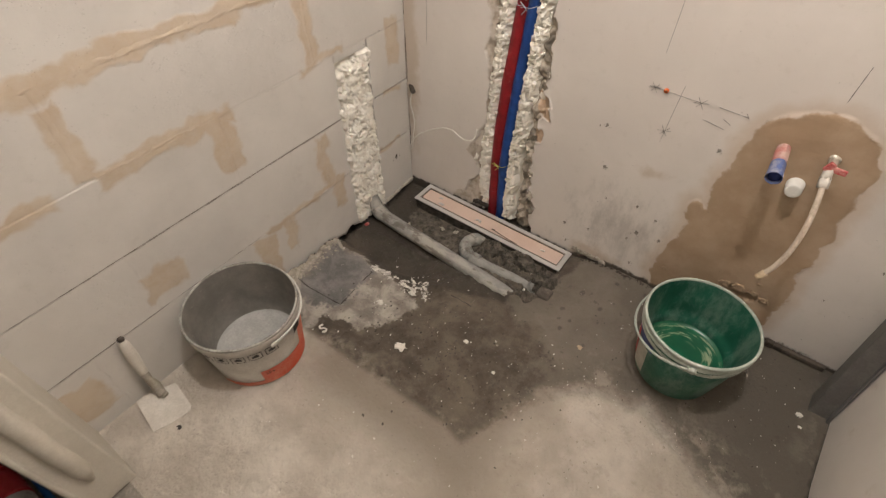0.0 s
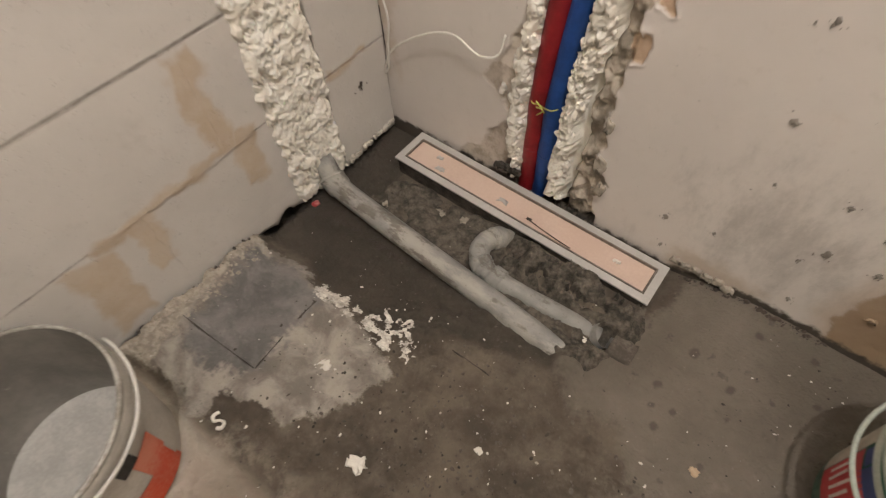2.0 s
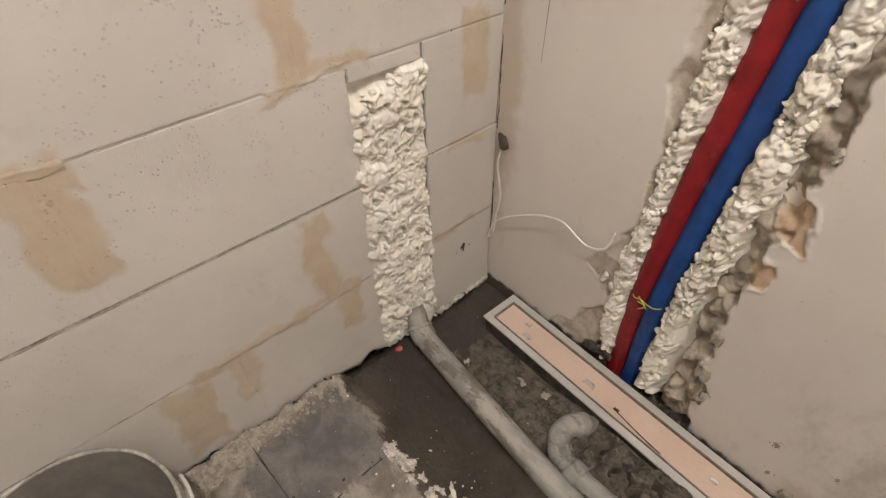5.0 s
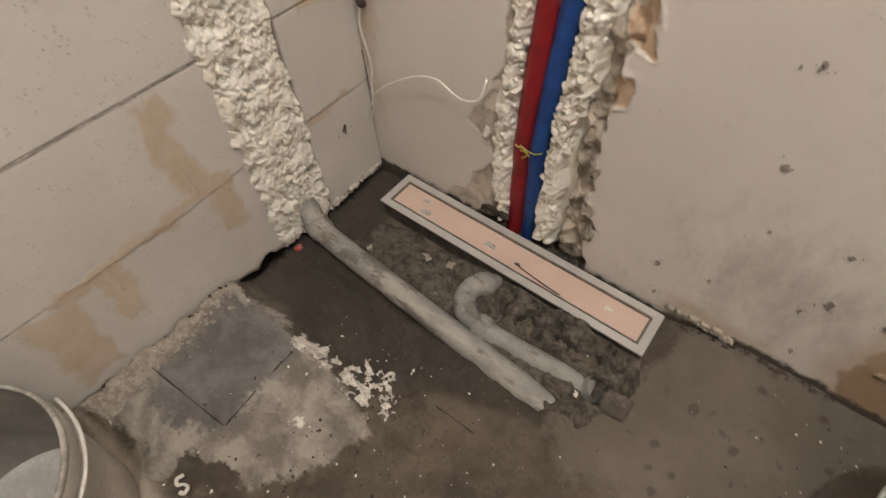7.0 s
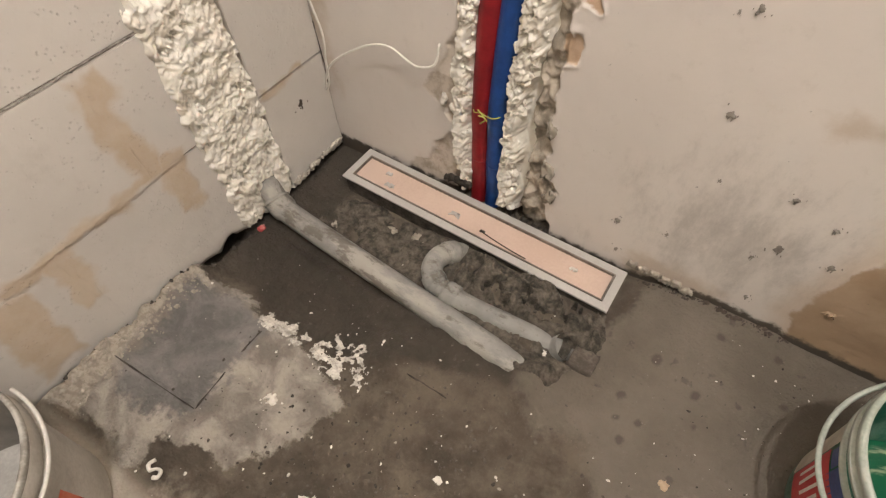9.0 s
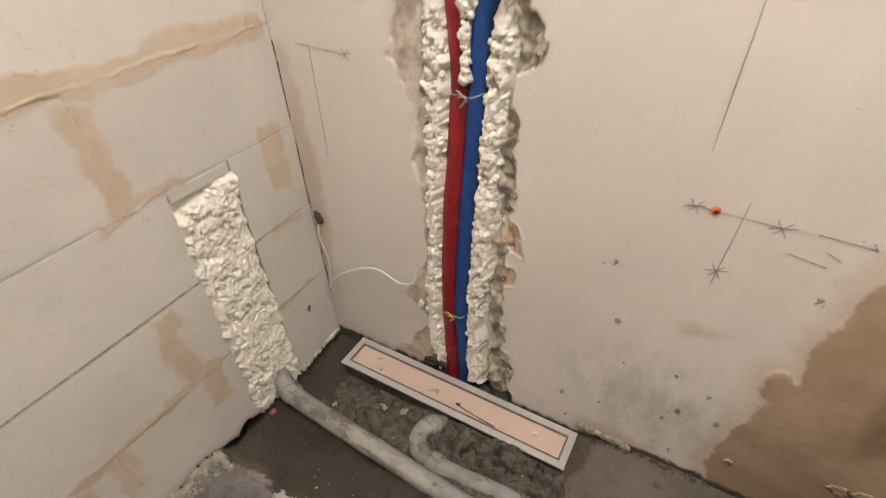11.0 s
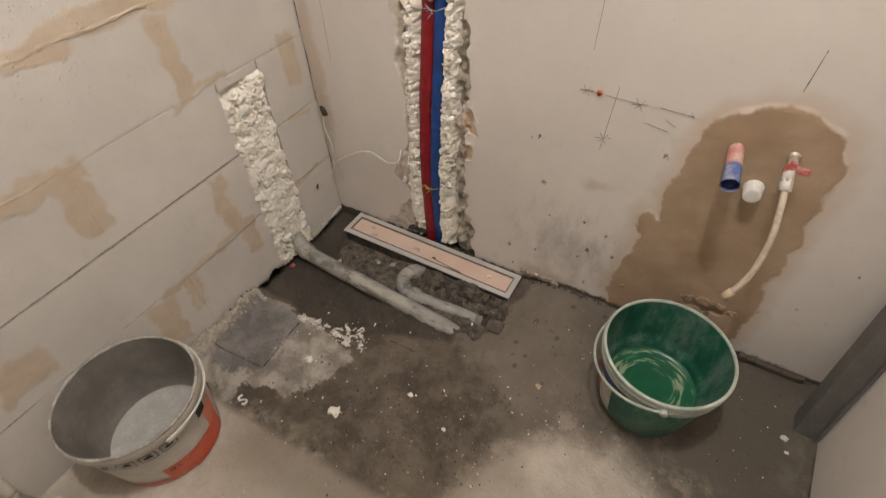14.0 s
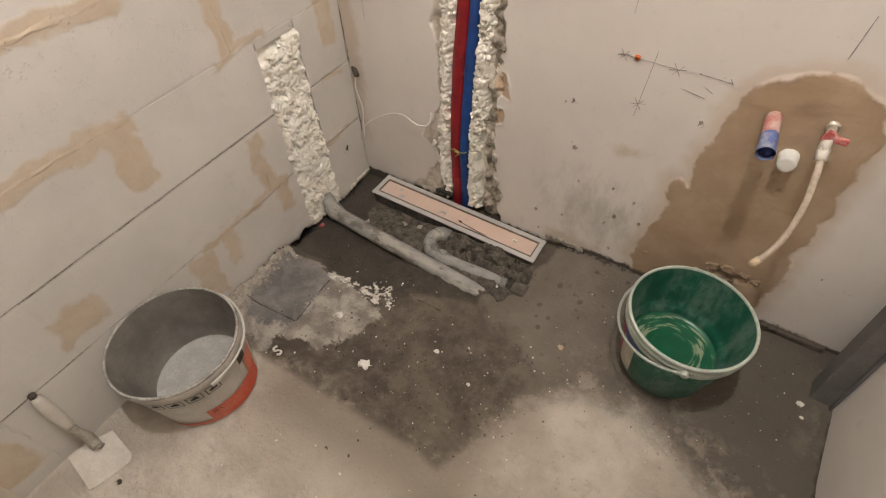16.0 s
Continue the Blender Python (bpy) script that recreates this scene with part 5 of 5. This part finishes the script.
def splash(x, z, r, material, seed):
    """A thin dried splash on the back wall: a ragged spot with short runs and droplets."""
    rng = np.random.default_rng(seed)
    verts, faces = [], []

    def spot(cx, cz, rx, rz, n=22):
        i = len(verts)
        ph = rng.random() * 40
        verts.append(Vector((cx, -0.0022, cz)))
        for ring, dep in ((0.6, -0.0020), (1.0, -0.0004)):
            for m in range(n):
                a = 2 * math.pi * m / n
                w = ring * (1 + 0.9 * float(fbm(math.cos(a) + ph, math.sin(a), 1.6, 3)))
                verts.append(Vector((cx + rx * w * math.cos(a), dep, cz + rz * w * math.sin(a))))
        for m in range(n):
            j = (m + 1) % n
            faces.append((i, i + 1 + m, i + 1 + j))
            faces.append((i + 1 + m, i + 1 + n + m, i + 1 + n + j, i + 1 + j))

    spot(x, z, r * 0.85, r)
    for _ in range(3):
        spot(x + (rng.random() - 0.5) * r * 1.3, z - r * (0.7 + 0.7 * rng.random()), r * 0.16, r * (0.3 + 0.5 * rng.random()), 10)
    for _ in range(3):
        spot(x + (rng.random() - 0.5) * r * 5, z + (rng.random() - 0.5) * r * 5, r * 0.15, r * 0.18, 8)
    return verts, faces



for k, (x, z, r) in enumerate(((0.865, 0.215, 0.010), (0.646, 0.132, 0.008), (0.719, 0.392, 0.008), (0.967, 0.554, 0.007), (0.839, 0.306, 0.006), (0.844, 0.179, 0.005), (0.930, 0.22, 0.007), (0.725, 0.149, 0.005), (0.877, 0.09, 0.006), (0.663, 0.06, 0.006), (0.749, 0.291, 0.004), (0.693, 0.519, 0.007), (0.675, 0.51, 0.003), (0.90, 0.283, 0.006), (1.39, 0.40, 0.004), (1.34, 0.26, 0.003), (0.506, 0.112, 0.004))):
    v, f = splash(x, z, r * 0.68, M_SPLASH, 70 + k)
    tagged(mesh_object("mortar_splash", v, f, M_SPLASH), "dried dark mortar splash with runs on plaster", "splash", "mortar splashes on the wall")
v, f = splash(-0.0, 0.0, 0.008, M_DARKMORTAR, 99)
ls = mesh_object("mortar_splash", [Vector((-p.y, -0.084 + p.x, 0.159 + p.z)) for p in v], f, M_STRIP)
tagged(ls, "dark splash on pale block wall", "splash", "mortar splashes on the wall")

# loose plaster flakes round the chase and under the damp patch
for k, (x, z, s, mt, curl) in enumerate(((0.499, 0.262, 0.013, M_GREYCHIP, 0.5), (0.507, 0.175, 0.017, M_GREYCHIP, 0.5), (0.520, 0.120, 0.015, M_GREYCHIP, 0.5), (0.531, 0.845, 0.014, M_GREYCHIP, 0.4), (0.505, 0.60, 0.011, M_GREYCHIP, 0.4), (0.292, 0.24, 0.012, M_WHITE, 0.4))):
    fk = flake("plaster_flake", [(-s * 0.6, -s), (s * 0.5, -s * 0.8), (s * 0.7, s * 0.5), (-s * 0.2, s)], 0.004, mt, None, 0.3, 130 + k, "y", (x, -0.001, z), curl)
    tagged(fk, "broken plaster flake curling off beside the chase", "plaster", "loose flakes on the wall")
for k, (x, z, s) in enumerate(((1.130, 0.181, 0.014), (1.165, 0.186, 0.016), (1.205, 0.189, 0.014), (1.235, 0.178, 0.012), (1.18, 0.146, 0.014), (0.975, 0.135, 0.008), (1.205, 0.225, 0.007))):
    fk = flake("filler_flake", [(-s, -s * 0.4), (s, -s * 0.5), (s * 0.8, s * 0.5), (-s * 0.7, s * 0.4)], 0.0025, M_DAMPCHIP, None, 0.45, 160 + k, "y", (x, -0.003, z), 0.4)
    tagged(fk, "curled flake of tan filler on the damp patch", "plaster", "loose flakes on the wall")
for k, (xa, xb, z) in enumerate(((0.30, 0.345, 0.045), (0.70, 0.80, 0.042))):
    n = 6
    for j in range(n):
        x = xa + (xb - xa) * j / (n - 1)
        fk = flake("foot_crust", [(-0.010, -0.006), (0.011, -0.005), (0.008, 0.007), (-0.007, 0.006)], 0.005, M_DARKMORTAR if k == 0 else M_GREYCHIP, None, 0.4, 190 + 10 * k + j, "y", (x, -0.001, z - 0.004 + 0.008 * random.random()), 0.2)
        tagged(fk, "crust of mortar along the wall foot", "mortar", "crust along the wall foot")

# ------------------------------------------------------------------ rubble on the floor
def pile(name, count, where, size, flat, material, label, category, seed):
    """Many small crumbs in one sheet of stuff; where gives a random place."""
    rng = np.random.default_rng(seed)
    verts, faces = [], []
    for _ in range(count):
        x, y = where(rng)
        s = size * (0.35 + 1.1 * rng.random() ** 2.2)
        v, f = chunk_verts(s, flat, rng, (x, y, fz(x, y) + s * flat * 0.25))
        faces += [tuple(i + len(verts) for i in g) for g in f]
        verts += v
    return tagged(mesh_object(name, verts, faces, material, flat=True), label, category, kind="stuff")


def in_box(x0, x1, y0, y1, power=1.0):
    return lambda r: (x0 + (x1 - x0) * r.random() ** power, y0 + (y1 - y0) * r.random())


pile("mortar_crumbs", 420, lambda r: (0.58 + 0.13 * r.normal(), -0.50 + 0.11 * r.normal()), 0.0032, 0.6, M_MORTAR, "dark mortar crumbs scattered on the damp screed", "crumbs", 5)
BED = [(0.10, -0.232), (0.11, -0.12), (0.20, -0.106), (0.70, -0.106), (0.72, -0.15), (0.715, -0.21), (0.67, -0.27), (0.60, -0.285), (0.50, -0.272), (0.30, -0.252)]
ux, uy = np.meshgrid(np.arange(0.07, 0.77, 0.0019), np.arange(-0.33, -0.085, 0.0019))
bw = ux + 0.012 * fbm(ux, uy, 40, 4, 1.3), uy + 0.012 * fbm(ux, uy, 40, 4, 4.9)
heavy = smooth(ux, 0.40, 0.47) * smooth(ux, 0.72, 0.67) * smooth(uy, -0.200, -0.18)
clod = 0.017 * np.sqrt(cells(bw[0], bw[1], 0.029, 91)) + 0.008 * np.sqrt(cells(bw[0], bw[1], 0.012, 92)) + 0.022 * fbm(ux, uy, 32, 5, 6.6) - 0.034 * smooth(fbm(ux, uy, 38, 3, 8.8), 0.08, 0.26)
soft = 0.017 * fbm(ux, uy, 24, 5, 2.2) + 0.004 * np.sqrt(cells(bw[0], bw[1], 0.034, 93)) - 0.002
along = uy + 0.238 + 0.055 * ux
fillet = 0.014 * np.exp(-(np.maximum(np.abs(along) - 0.020, 0) / 0.012) ** 2) * smooth(ux, 0.34, 0.50) * np.clip(0.7 + 1.6 * fbm(ux, uy, 20, 4, 7.1), 0, 1.6) * smooth(np.abs(along), 0.012, 0.021) + 0.012 * smooth(ux, 0.60, 0.635) * smooth(ux, 0.70, 0.65) * smooth(np.abs(along), 0.030, 0.008)
bed_sd = polygon_sd(ux, uy, BED) + 0.016 * fbm(ux, uy, 24, 4, 5.0)
uz = floor_height(ux, uy) + (0.003 + heavy * clod + (1 - heavy) * soft + fillet) * smooth(bed_sd, -0.004, 0.012) - 0.006 * smooth(bed_sd, 0.004, -0.008)
bed = grid_mesh("mortar_bed", np.stack([ux, uy, uz], -1), M_BED)
tagged(bed, "rough dark mortar packed round the pipes and drain", "mortar", kind="stuff")
pile("mortar_crumbs", 70, in_box(0.45, 0.68, -0.18, -0.115), 0.0035, 0.8, M_DARKMORTAR, "dark mortar crumbs in the rough bed beside the drain", "crumbs", 6)
pile("white_specks", 190, lambda r: (0.50 + 0.25 * r.normal(), -0.50 + 0.17 * r.normal()), 0.0022, 0.7, M_WHITE, "white plaster specks scattered over the floor", "crumbs", 8)
pile("dust_crumbs", 150, lambda r: (0.95 + 0.28 * r.normal(), -0.60 + 0.12 * r.normal()), 0.0028, 0.6, M_GREYCHIP, "pale dusty crumbs along the edge of the damp screed", "crumbs", 9)
pile("edge_rubble", 260, lambda r: (0.012 + 0.030 * r.random() ** 1.5 + 0.02 * r.random(), -0.74 + 0.30 * r.random()), 0.0042, 0.5, M_GREYCHIP, "pale broken mortar along the foot of the block wall", "rubble", 10)
pile("gap_rubble", 90, lambda r: (0.005 + 0.01 * r.random(), -0.72 + 0.66 * r.random()), 0.0045, 0.6, M_DARKMORTAR, "dark rubble in the gap under the block wall", "rubble", 11)
pile("foot_rubble", 150, lambda r: (0.28 + 0.26 * r.random(), -0.010 + 0.03 * r.random()), 0.0070, 0.7, M_DARKMORTAR, "dark crumbs at the foot of the pipe chase", "rubble", 12)
pile("foot_rubble", 110, lambda r: (0.72 + 0.25 * r.random(), -0.004 - 0.012 * r.random() ** 2), 0.0040, 0.7, M_STRIP, "dark crumbs along the foot of the plastered wall", "rubble", 13)

pile("dark_grit", 150, lambda r: (0.80 + 0.62 * r.random(), -0.03 - 0.42 * r.random()), 0.0020, 0.6, M_DARKMORTAR, "dark grit strewn over the grey screed", "crumbs", 16)
pile("white_specks", 120, lambda r: (0.80 + 0.62 * r.random(), -0.05 - 0.45 * r.random()), 0.0019, 0.6, M_WHITE, "white specks strewn over the grey screed", "crumbs", 17)
pile("white_specks", 70, lambda r: (0.25 + 0.95 * r.random(), -0.80 - 0.30 * r.random()), 0.0022, 0.6, M_WHITE, "white specks on the dusty screed", "crumbs", 18)
pile("mortar_bridge", 26, lambda r: (0.44 + 0.17 * r.random(), -0.240 + 0.008 * r.normal()), 0.0075, 0.75, M_MORTAR, "broken grey mortar bridging the two pipes", "mortar", 14)
pile("mortar_crumbs", 260, lambda r: (0.50 + 0.17 * r.normal(), -0.58 + 0.07 * r.normal()), 0.0026, 0.7, M_DARKMORTAR, "fine dark mortar crumbs on the damp screed", "crumbs", 15)
for k, (x, y, s, mt, lb) in enumerate(((0.460, -0.625, 0.017, M_WHITE, "white chip of plaster lying on damp screed"), (0.305, -0.540, 0.011, M_WHITE, "white chip of plaster on the grey slab"), (0.645, -0.226, 0.008, M_WHITE, "white chip beside the pipe end"), (0.60, -0.49, 0.007, M_WHITE, "small white plaster chip"), (0.881, -0.316, 0.008, M_TANCHIP, "tan chip stuck to the grey screed"), (0.72, -0.53, 0.006, M_WHITE, "small white plaster chip"), (0.155, -1.15, 0.007, M_DARKMORTAR, "dark pebble beside the trowel"), (1.428, -0.178, 0.008, M_WHITE, "white plaster crumb at the foot of the profile"), (1.438, -0.208, 0.0045, M_WHITE, "white plaster crumb at the foot of the profile"), (0.25, -0.145, 0.013, M_GREYCHIP, "pale mortar chip between pipe and drain"), (0.315, -0.135, 0.016, M_GREYCHIP, "pale mortar chip between pipe and drain"), (0.335, -0.200, 0.010, M_WHITE, "white crumb beside the grey pipe"), (0.145, -0.195, 0.010, M_GREYCHIP, "pale chip stuck on the grey pipe"))):
    ch = flake("plaster_chip", [(-s, -s * 0.6), (s * 0.7, -s * 0.8), (s, s * 0.3), (0, s * 0.8), (-s * 0.9, s * 0.4)], s * 0.35, mt, None, 0.35, 300 + k, at=(x, y, fz(x, y)), curl=0.15)
    tagged(ch, lb, "chip", "chips lying on the floor")

# white plaster splatter beside the slab: a lacy thin crust
sx, sy = np.meshgrid(np.arange(0.165, 0.44, 0.0009), np.arange(-0.475, -0.365, 0.0009))
blobs = np.full(sx.shape, -1.0)
for ax_, ay_, bx_, by_, r_ in ((0.192, -0.440, 0.238, -0.430, 0.015), (0.262, -0.442, 0.274, -0.422, 0.007), (0.268, -0.441, 0.300, -0.438, 0.007), (0.308, -0.437, 0.360, -0.436, 0.012), (0.336, -0.452, 0.374, -0.450, 0.007), (0.332, -0.404, 0.346, -0.430, 0.008), (0.314, -0.391, 0.334, -0.404, 0.004), (0.300, -0.414, 0.315, -0.411, 0.004), (0.358, -0.425, 0.373, -0.388, 0.007), (0.345, -0.396, 0.373, -0.384, 0.004), (0.386, -0.420, 0.410, -0.442, 0.008), (0.378, -0.404, 0.405, -0.420, 0.005)):
    ex, ey = bx_ - ax_, by_ - ay_
    tt = np.clip(((sx - ax_) * ex + (sy - ay_) * ey) / (ex * ex + ey * ey), 0, 1)
    blobs = np.maximum(blobs, r_ - np.hypot(sx - ax_ - tt * ex, sy - ay_ - tt * ey))
lace = blobs + 0.016 * fbm(sx, sy, 110, 4, 4.0) + 0.006 * fbm(sx, sy, 380, 3, 1.0) + 0.003
keep = lace > 0.004
zz = floor_height(sx, sy) + 0.0003 + 0.0011 * smooth(lace, 0.004, 0.012) + 0.0008 * fbm(sx, sy, 200, 2)
idx = np.arange(sx.size).reshape(sx.shape)
on = keep[:-1, :-1] & keep[1:, :-1] & keep[:-1, 1:] & keep[1:, 1:]
quads = np.stack([idx[:-1, :-1], idx[:-1, 1:], idx[1:, 1:], idx[1:, :-1]], -1)[on]
used, inv = np.unique(quads, return_inverse=True)
sp = mesh_object("plaster_splatter", np.stack([sx, sy, zz], -1).reshape(-1, 3)[used], [tuple(int(i) for i in q) for q in inv.reshape(-1, 4)], M_LACE)
tagged(sp, "white plaster splatter dried on dark mortar", "plaster", kind="stuff")

sq = thing("foam_curl", "small white S-shaped curl of foam on the floor", "foam")
tube("curl", spline([(0.222, -0.706, 0.006), (0.220, -0.716, 0.007), (0.228, -0.721, 0.007), (0.235, -0.714, 0.007), (0.244, -0.713, 0.007), (0.247, -0.721, 0.007), (0.240, -0.725, 0.006)], 5), 0.0030, M_WHITE, sq, 8, wobble=0.6)
# thin dark bars; the shadow line at the tile's edge is drawn as colour
for a, b in (((0.037, -0.634), (0.209, -0.621)), ((0.2105, -0.620), (0.206, -0.55)), ((0.203, -0.51), (0.201, -0.462)), ((0.465, -0.384), (0.543, -0.382))):
    n = 7
    pts = [Vector((a[0] + (b[0] - a[0]) * t / n + 0.002 * random.random(), a[1] + (b[1] - a[1]) * t / n, fz(a[0] + (b[0] - a[0]) * t / n, a[1] + (b[1] - a[1]) * t / n) + 0.0006)) for t in range(n + 1)]
    ck = tube("slab_edge_line", pts, lambda s: 0.0010 * (1.0 - abs(s - 0.5)) + 0.0012 * max(0, math.sin(s * 9)), M_DARKMORTAR, None, 6, wobble=0.6)
    tagged(ck, "dark line for the edge and shadow of a broken slab piece", "slab edge", "broken edges in the slab")

# ------------------------------------------------------------------ things beyond the doorway
bt = thing("red_bottle", "red-labelled clear plastic bottle lying by the doorway", "bottle")
ax = [Vector((-0.13, -1.490, 0.047)).lerp(Vector((0.15, -1.480, 0.047)), s) for s in np.linspace(0, 1, 20)]
tube("bottle_body", ax, lambda s: 0.045 if s < 0.75 else 0.045 - 0.032 * smooth(s, 0.75, 1.0), M_BAGGREY, bt, 24)
tube("label_sleeve", ax[5:13], 0.0462, M_BOTTLERED, bt, 24, "red label sleeve")
tube("cap", [ax[-1], ax[-1] + Vector((0.018, 0, 0))], 0.015, M_BOTTLERED, bt, 14)
bb = thing("blue_cable", "blue cable lying on the floor by the doorway", "cable")
tube("cable", spline([(-0.14, -1.435, 0.010), (-0.05, -1.432, 0.010), (0.05, -1.430, 0.010), (0.18, -1.425, 0.010), (0.4, -1.50, 0.010)], 8), 0.008, M_BLUEPLASTIC, bb, 10)

# ------------------------------------------------------------------ left wall of aerated blocks
left = thing("wall_left", "wall of pale aerated blocks with smeared tan joints", "wall", kind="structure")
GAP = 0.0024
LINES = [0.030, 0.229, 0.429, 0.626, 0.826, 1.022, 1.222, 1.42, 1.62, 1.82, 2.02, 2.22, 2.42, 2.52]
JOINTS = [[-0.578, -1.178], [-0.405, -1.0], [-0.680, -1.275], [-0.375, -0.975], [-0.05, -0.64, -1.24], [-0.372, -0.97], [-0.07, -0.67, -1.27], [-0.37, -0.97], [-0.07, -0.67, -1.27], [-0.37, -0.97], [-0.07, -0.67], [-0.37, -0.97], [-0.07, -0.67]]
CHASE = (-0.302, -0.172, 0.600)


def block(y0, y1, z0, z1):
    bm = bmesh.new()
    bmesh.ops.create_cube(bm, size=1)
    d = 0.0012
    for v in bm.verts:
        v.co = (-0.049 + v.co.x * 0.098 + (random.uniform(-d, d) if v.co.x > 0 else 0), (y0 + y1) / 2 + v.co.y * (y1 - y0 - GAP) + random.uniform(-d, d), (z0 + z1) / 2 + v.co.z * (z1 - z0 - GAP) + random.uniform(-d, d) * 0.8)
    front = [e for e in bm.edges if all(v.co.x > -0.02 for v in e.verts)]
    bmesh.ops.bevel(bm, geom=front, offset=0.0014, segments=2, affect="EDGES")
    return part("block", bm, M_BLOCK, left, flat=True)


for row, (z0, z1) in enumerate(zip(LINES, LINES[1:])):
    cuts = [0.0] + JOINTS[row] + [-1.42]
    for a, b in zip(cuts, cuts[1:]):
        if z0 < CHASE[2] - 0.01 and b < CHASE[1] and a > CHASE[0]:
            zz = min(z1, CHASE[2])
            if a > CHASE[1]:
                block(CHASE[1], a, z0, z1)
            if b < CHASE[0]:
                block(b, CHASE[0], z0, z1)
            if z1 > CHASE[2] + 0.02:
                block(CHASE[0], CHASE[1], CHASE[2], z1)
        else:
            block(b, a, z0, z1)
box("wall_core", (-0.16, -1.42, -0.12), (-0.0985, 0.0, 2.5), M_BACKING, left)


def joint(a, b):
    """A smeared bead of mortar over a joint, from a to b in the wall's plane, feathered and uneven."""
    L = math.hypot(b[0] - a[0], b[1] - a[1])
    n = max(6, int(L / 0.008))
    d = ((b[0] - a[0]) / L, (b[1] - a[1]) / L)
    P = np.zeros((n + 1, 7, 3))
    for k in range(n + 1):
        y, z = a[0] + (b[0] - a[0]) * k / n, a[1] + (b[1] - a[1]) * k / n
        w = 0.0105 + 0.010 * float(fbm(y, z, 30, 3, 2.0))
        o = 0.004 * float(fbm(y, z, 22, 3, 7.0))
        for j in range(7):
            s = (j - 3) / 3
            wob = float(fbm(y + s, z, 90, 2, 5.0)) * 0.004
            P[k, j] = (-0.0022 + 0.0034 * (1 - s * s) * (0.8 + 0.8 * float(fbm(y, z + s, 60, 2, 1.0))), y - d[1] * (s * w + o + wob), z + d[0] * (s * w + o + wob))
    if d[0] < 0 or d[1] > 0.5:
        P = P[:, ::-1]
    grid_mesh("joint_mortar", P, M_BLOCK, left)


# mortar that fills the joints under the smears
for z, ya, yb in ((0.826, -1.42, -0.02), (0.626, -0.96, -0.64), (0.626, -0.42, -0.27), (0.229, -0.66, -0.34), (1.022, -1.42, 0.0), (1.222, -1.42, 0.0)):
    joint((ya, z), (yb, z))
for row in range(0, 7):
    for y in JOINTS[row]:
        joint((y, LINES[row] + 0.004), (y, LINES[row + 1] - 0.002))
for row in range(1, len(LINES) - 1):
    box("joint_mortar", (-0.06, -1.42, LINES[row] - GAP * 0.7), (-0.0018, 0.0 if LINES[row] > 0.6 else CHASE[0] + 0.004, LINES[row] + GAP * 0.7), M_BLOCK if row == 3 else M_JOINT, left)


def broken_edge(y0, y1):
    """The ragged lower edge of the bottom course over the gap at the floor."""
    ys = np.arange(y0, y1, 0.004)
    low = 0.010 + 0.030 * fbm(ys, ys * 0 + 3.0, 26, 4, 6.0) - 0.010 * smooth(ys, -0.42, -0.34)
    rows = []
    for x, f in ((0.0004, 0.0), (0.0012, 0.45), (0.0016, 0.8), (0.0004, 1.0), (-0.006, 1.02), (-0.03, 0.95)):
        rows.append(np.stack([x + 0.0012 * fbm(ys, ys * 0 + f, 60, 3), ys, 0.048 + (low - 0.048) * f], -1))
    grid_mesh("broken_edge", np.stack(rows), M_BLOCK, left)


broken_edge(-0.79, -0.305)
box("foot_fill", (-0.06, -1.42, -0.03), (-0.0009, -0.775, 0.034), M_BLOCK, left)
cr_ = tube("joint_crack", [Vector((-0.0004, y, 0.429 + 0.0035 * float(fbm(y, 0.5, 22, 4, 3.0)))) for y in np.arange(-1.28, -0.31, 0.006)], lambda s: 0.0007 + 0.0016 * abs(float(fbm(s * 9, 0.3, 6, 3, 1.0))), M_JOINT, left, 6)
cr2_ = tube("joint_crack", [Vector((-0.0004, y, 0.229 + 0.003 * float(fbm(y, 0.5, 22, 4, 7.0)))) for y in np.arange(-1.28, -0.68, 0.006)], lambda s: 0.0005 + 0.0012 * float(fbm(s * 9, 0.3, 6, 3, 4.0)), M_JOINT, left, 6)
broken_edge(-0.170, 0.0)
for za, zb in ((0.42, 0.60), (0.64, 0.80), (0.90, 1.02), (0.15, 0.30)):
    tube("corner_crack", [Vector((0.0025 + 0.003 * float(fbm(z, 0.2, 30, 3)), -0.0015, z)) for z in np.arange(za, zb, 0.006)], lambda s: max(0.0003, 0.0008 + 0.0013 * float(fbm(s * 7, za * 9, 5, 3))), M_STRIP, left, 6)
for pts in ([(-0.113, 0.635), (-0.116, 0.55), (-0.122, 0.434)], [(-0.216, 0.613), (-0.196, 0.618), (-0.177, 0.609)], [(-0.158, 0.58), (-0.156, 0.50), (-0.158, 0.42)]):
    tube("wall_crack", spline([(-0.0002, y, z) for y, z in pts], 10), lambda s: 0.0003 + 0.0010 * abs(float(fbm(s * 9, pts[0][0] * 7, 5, 3))), M_STRIP, left, 6)
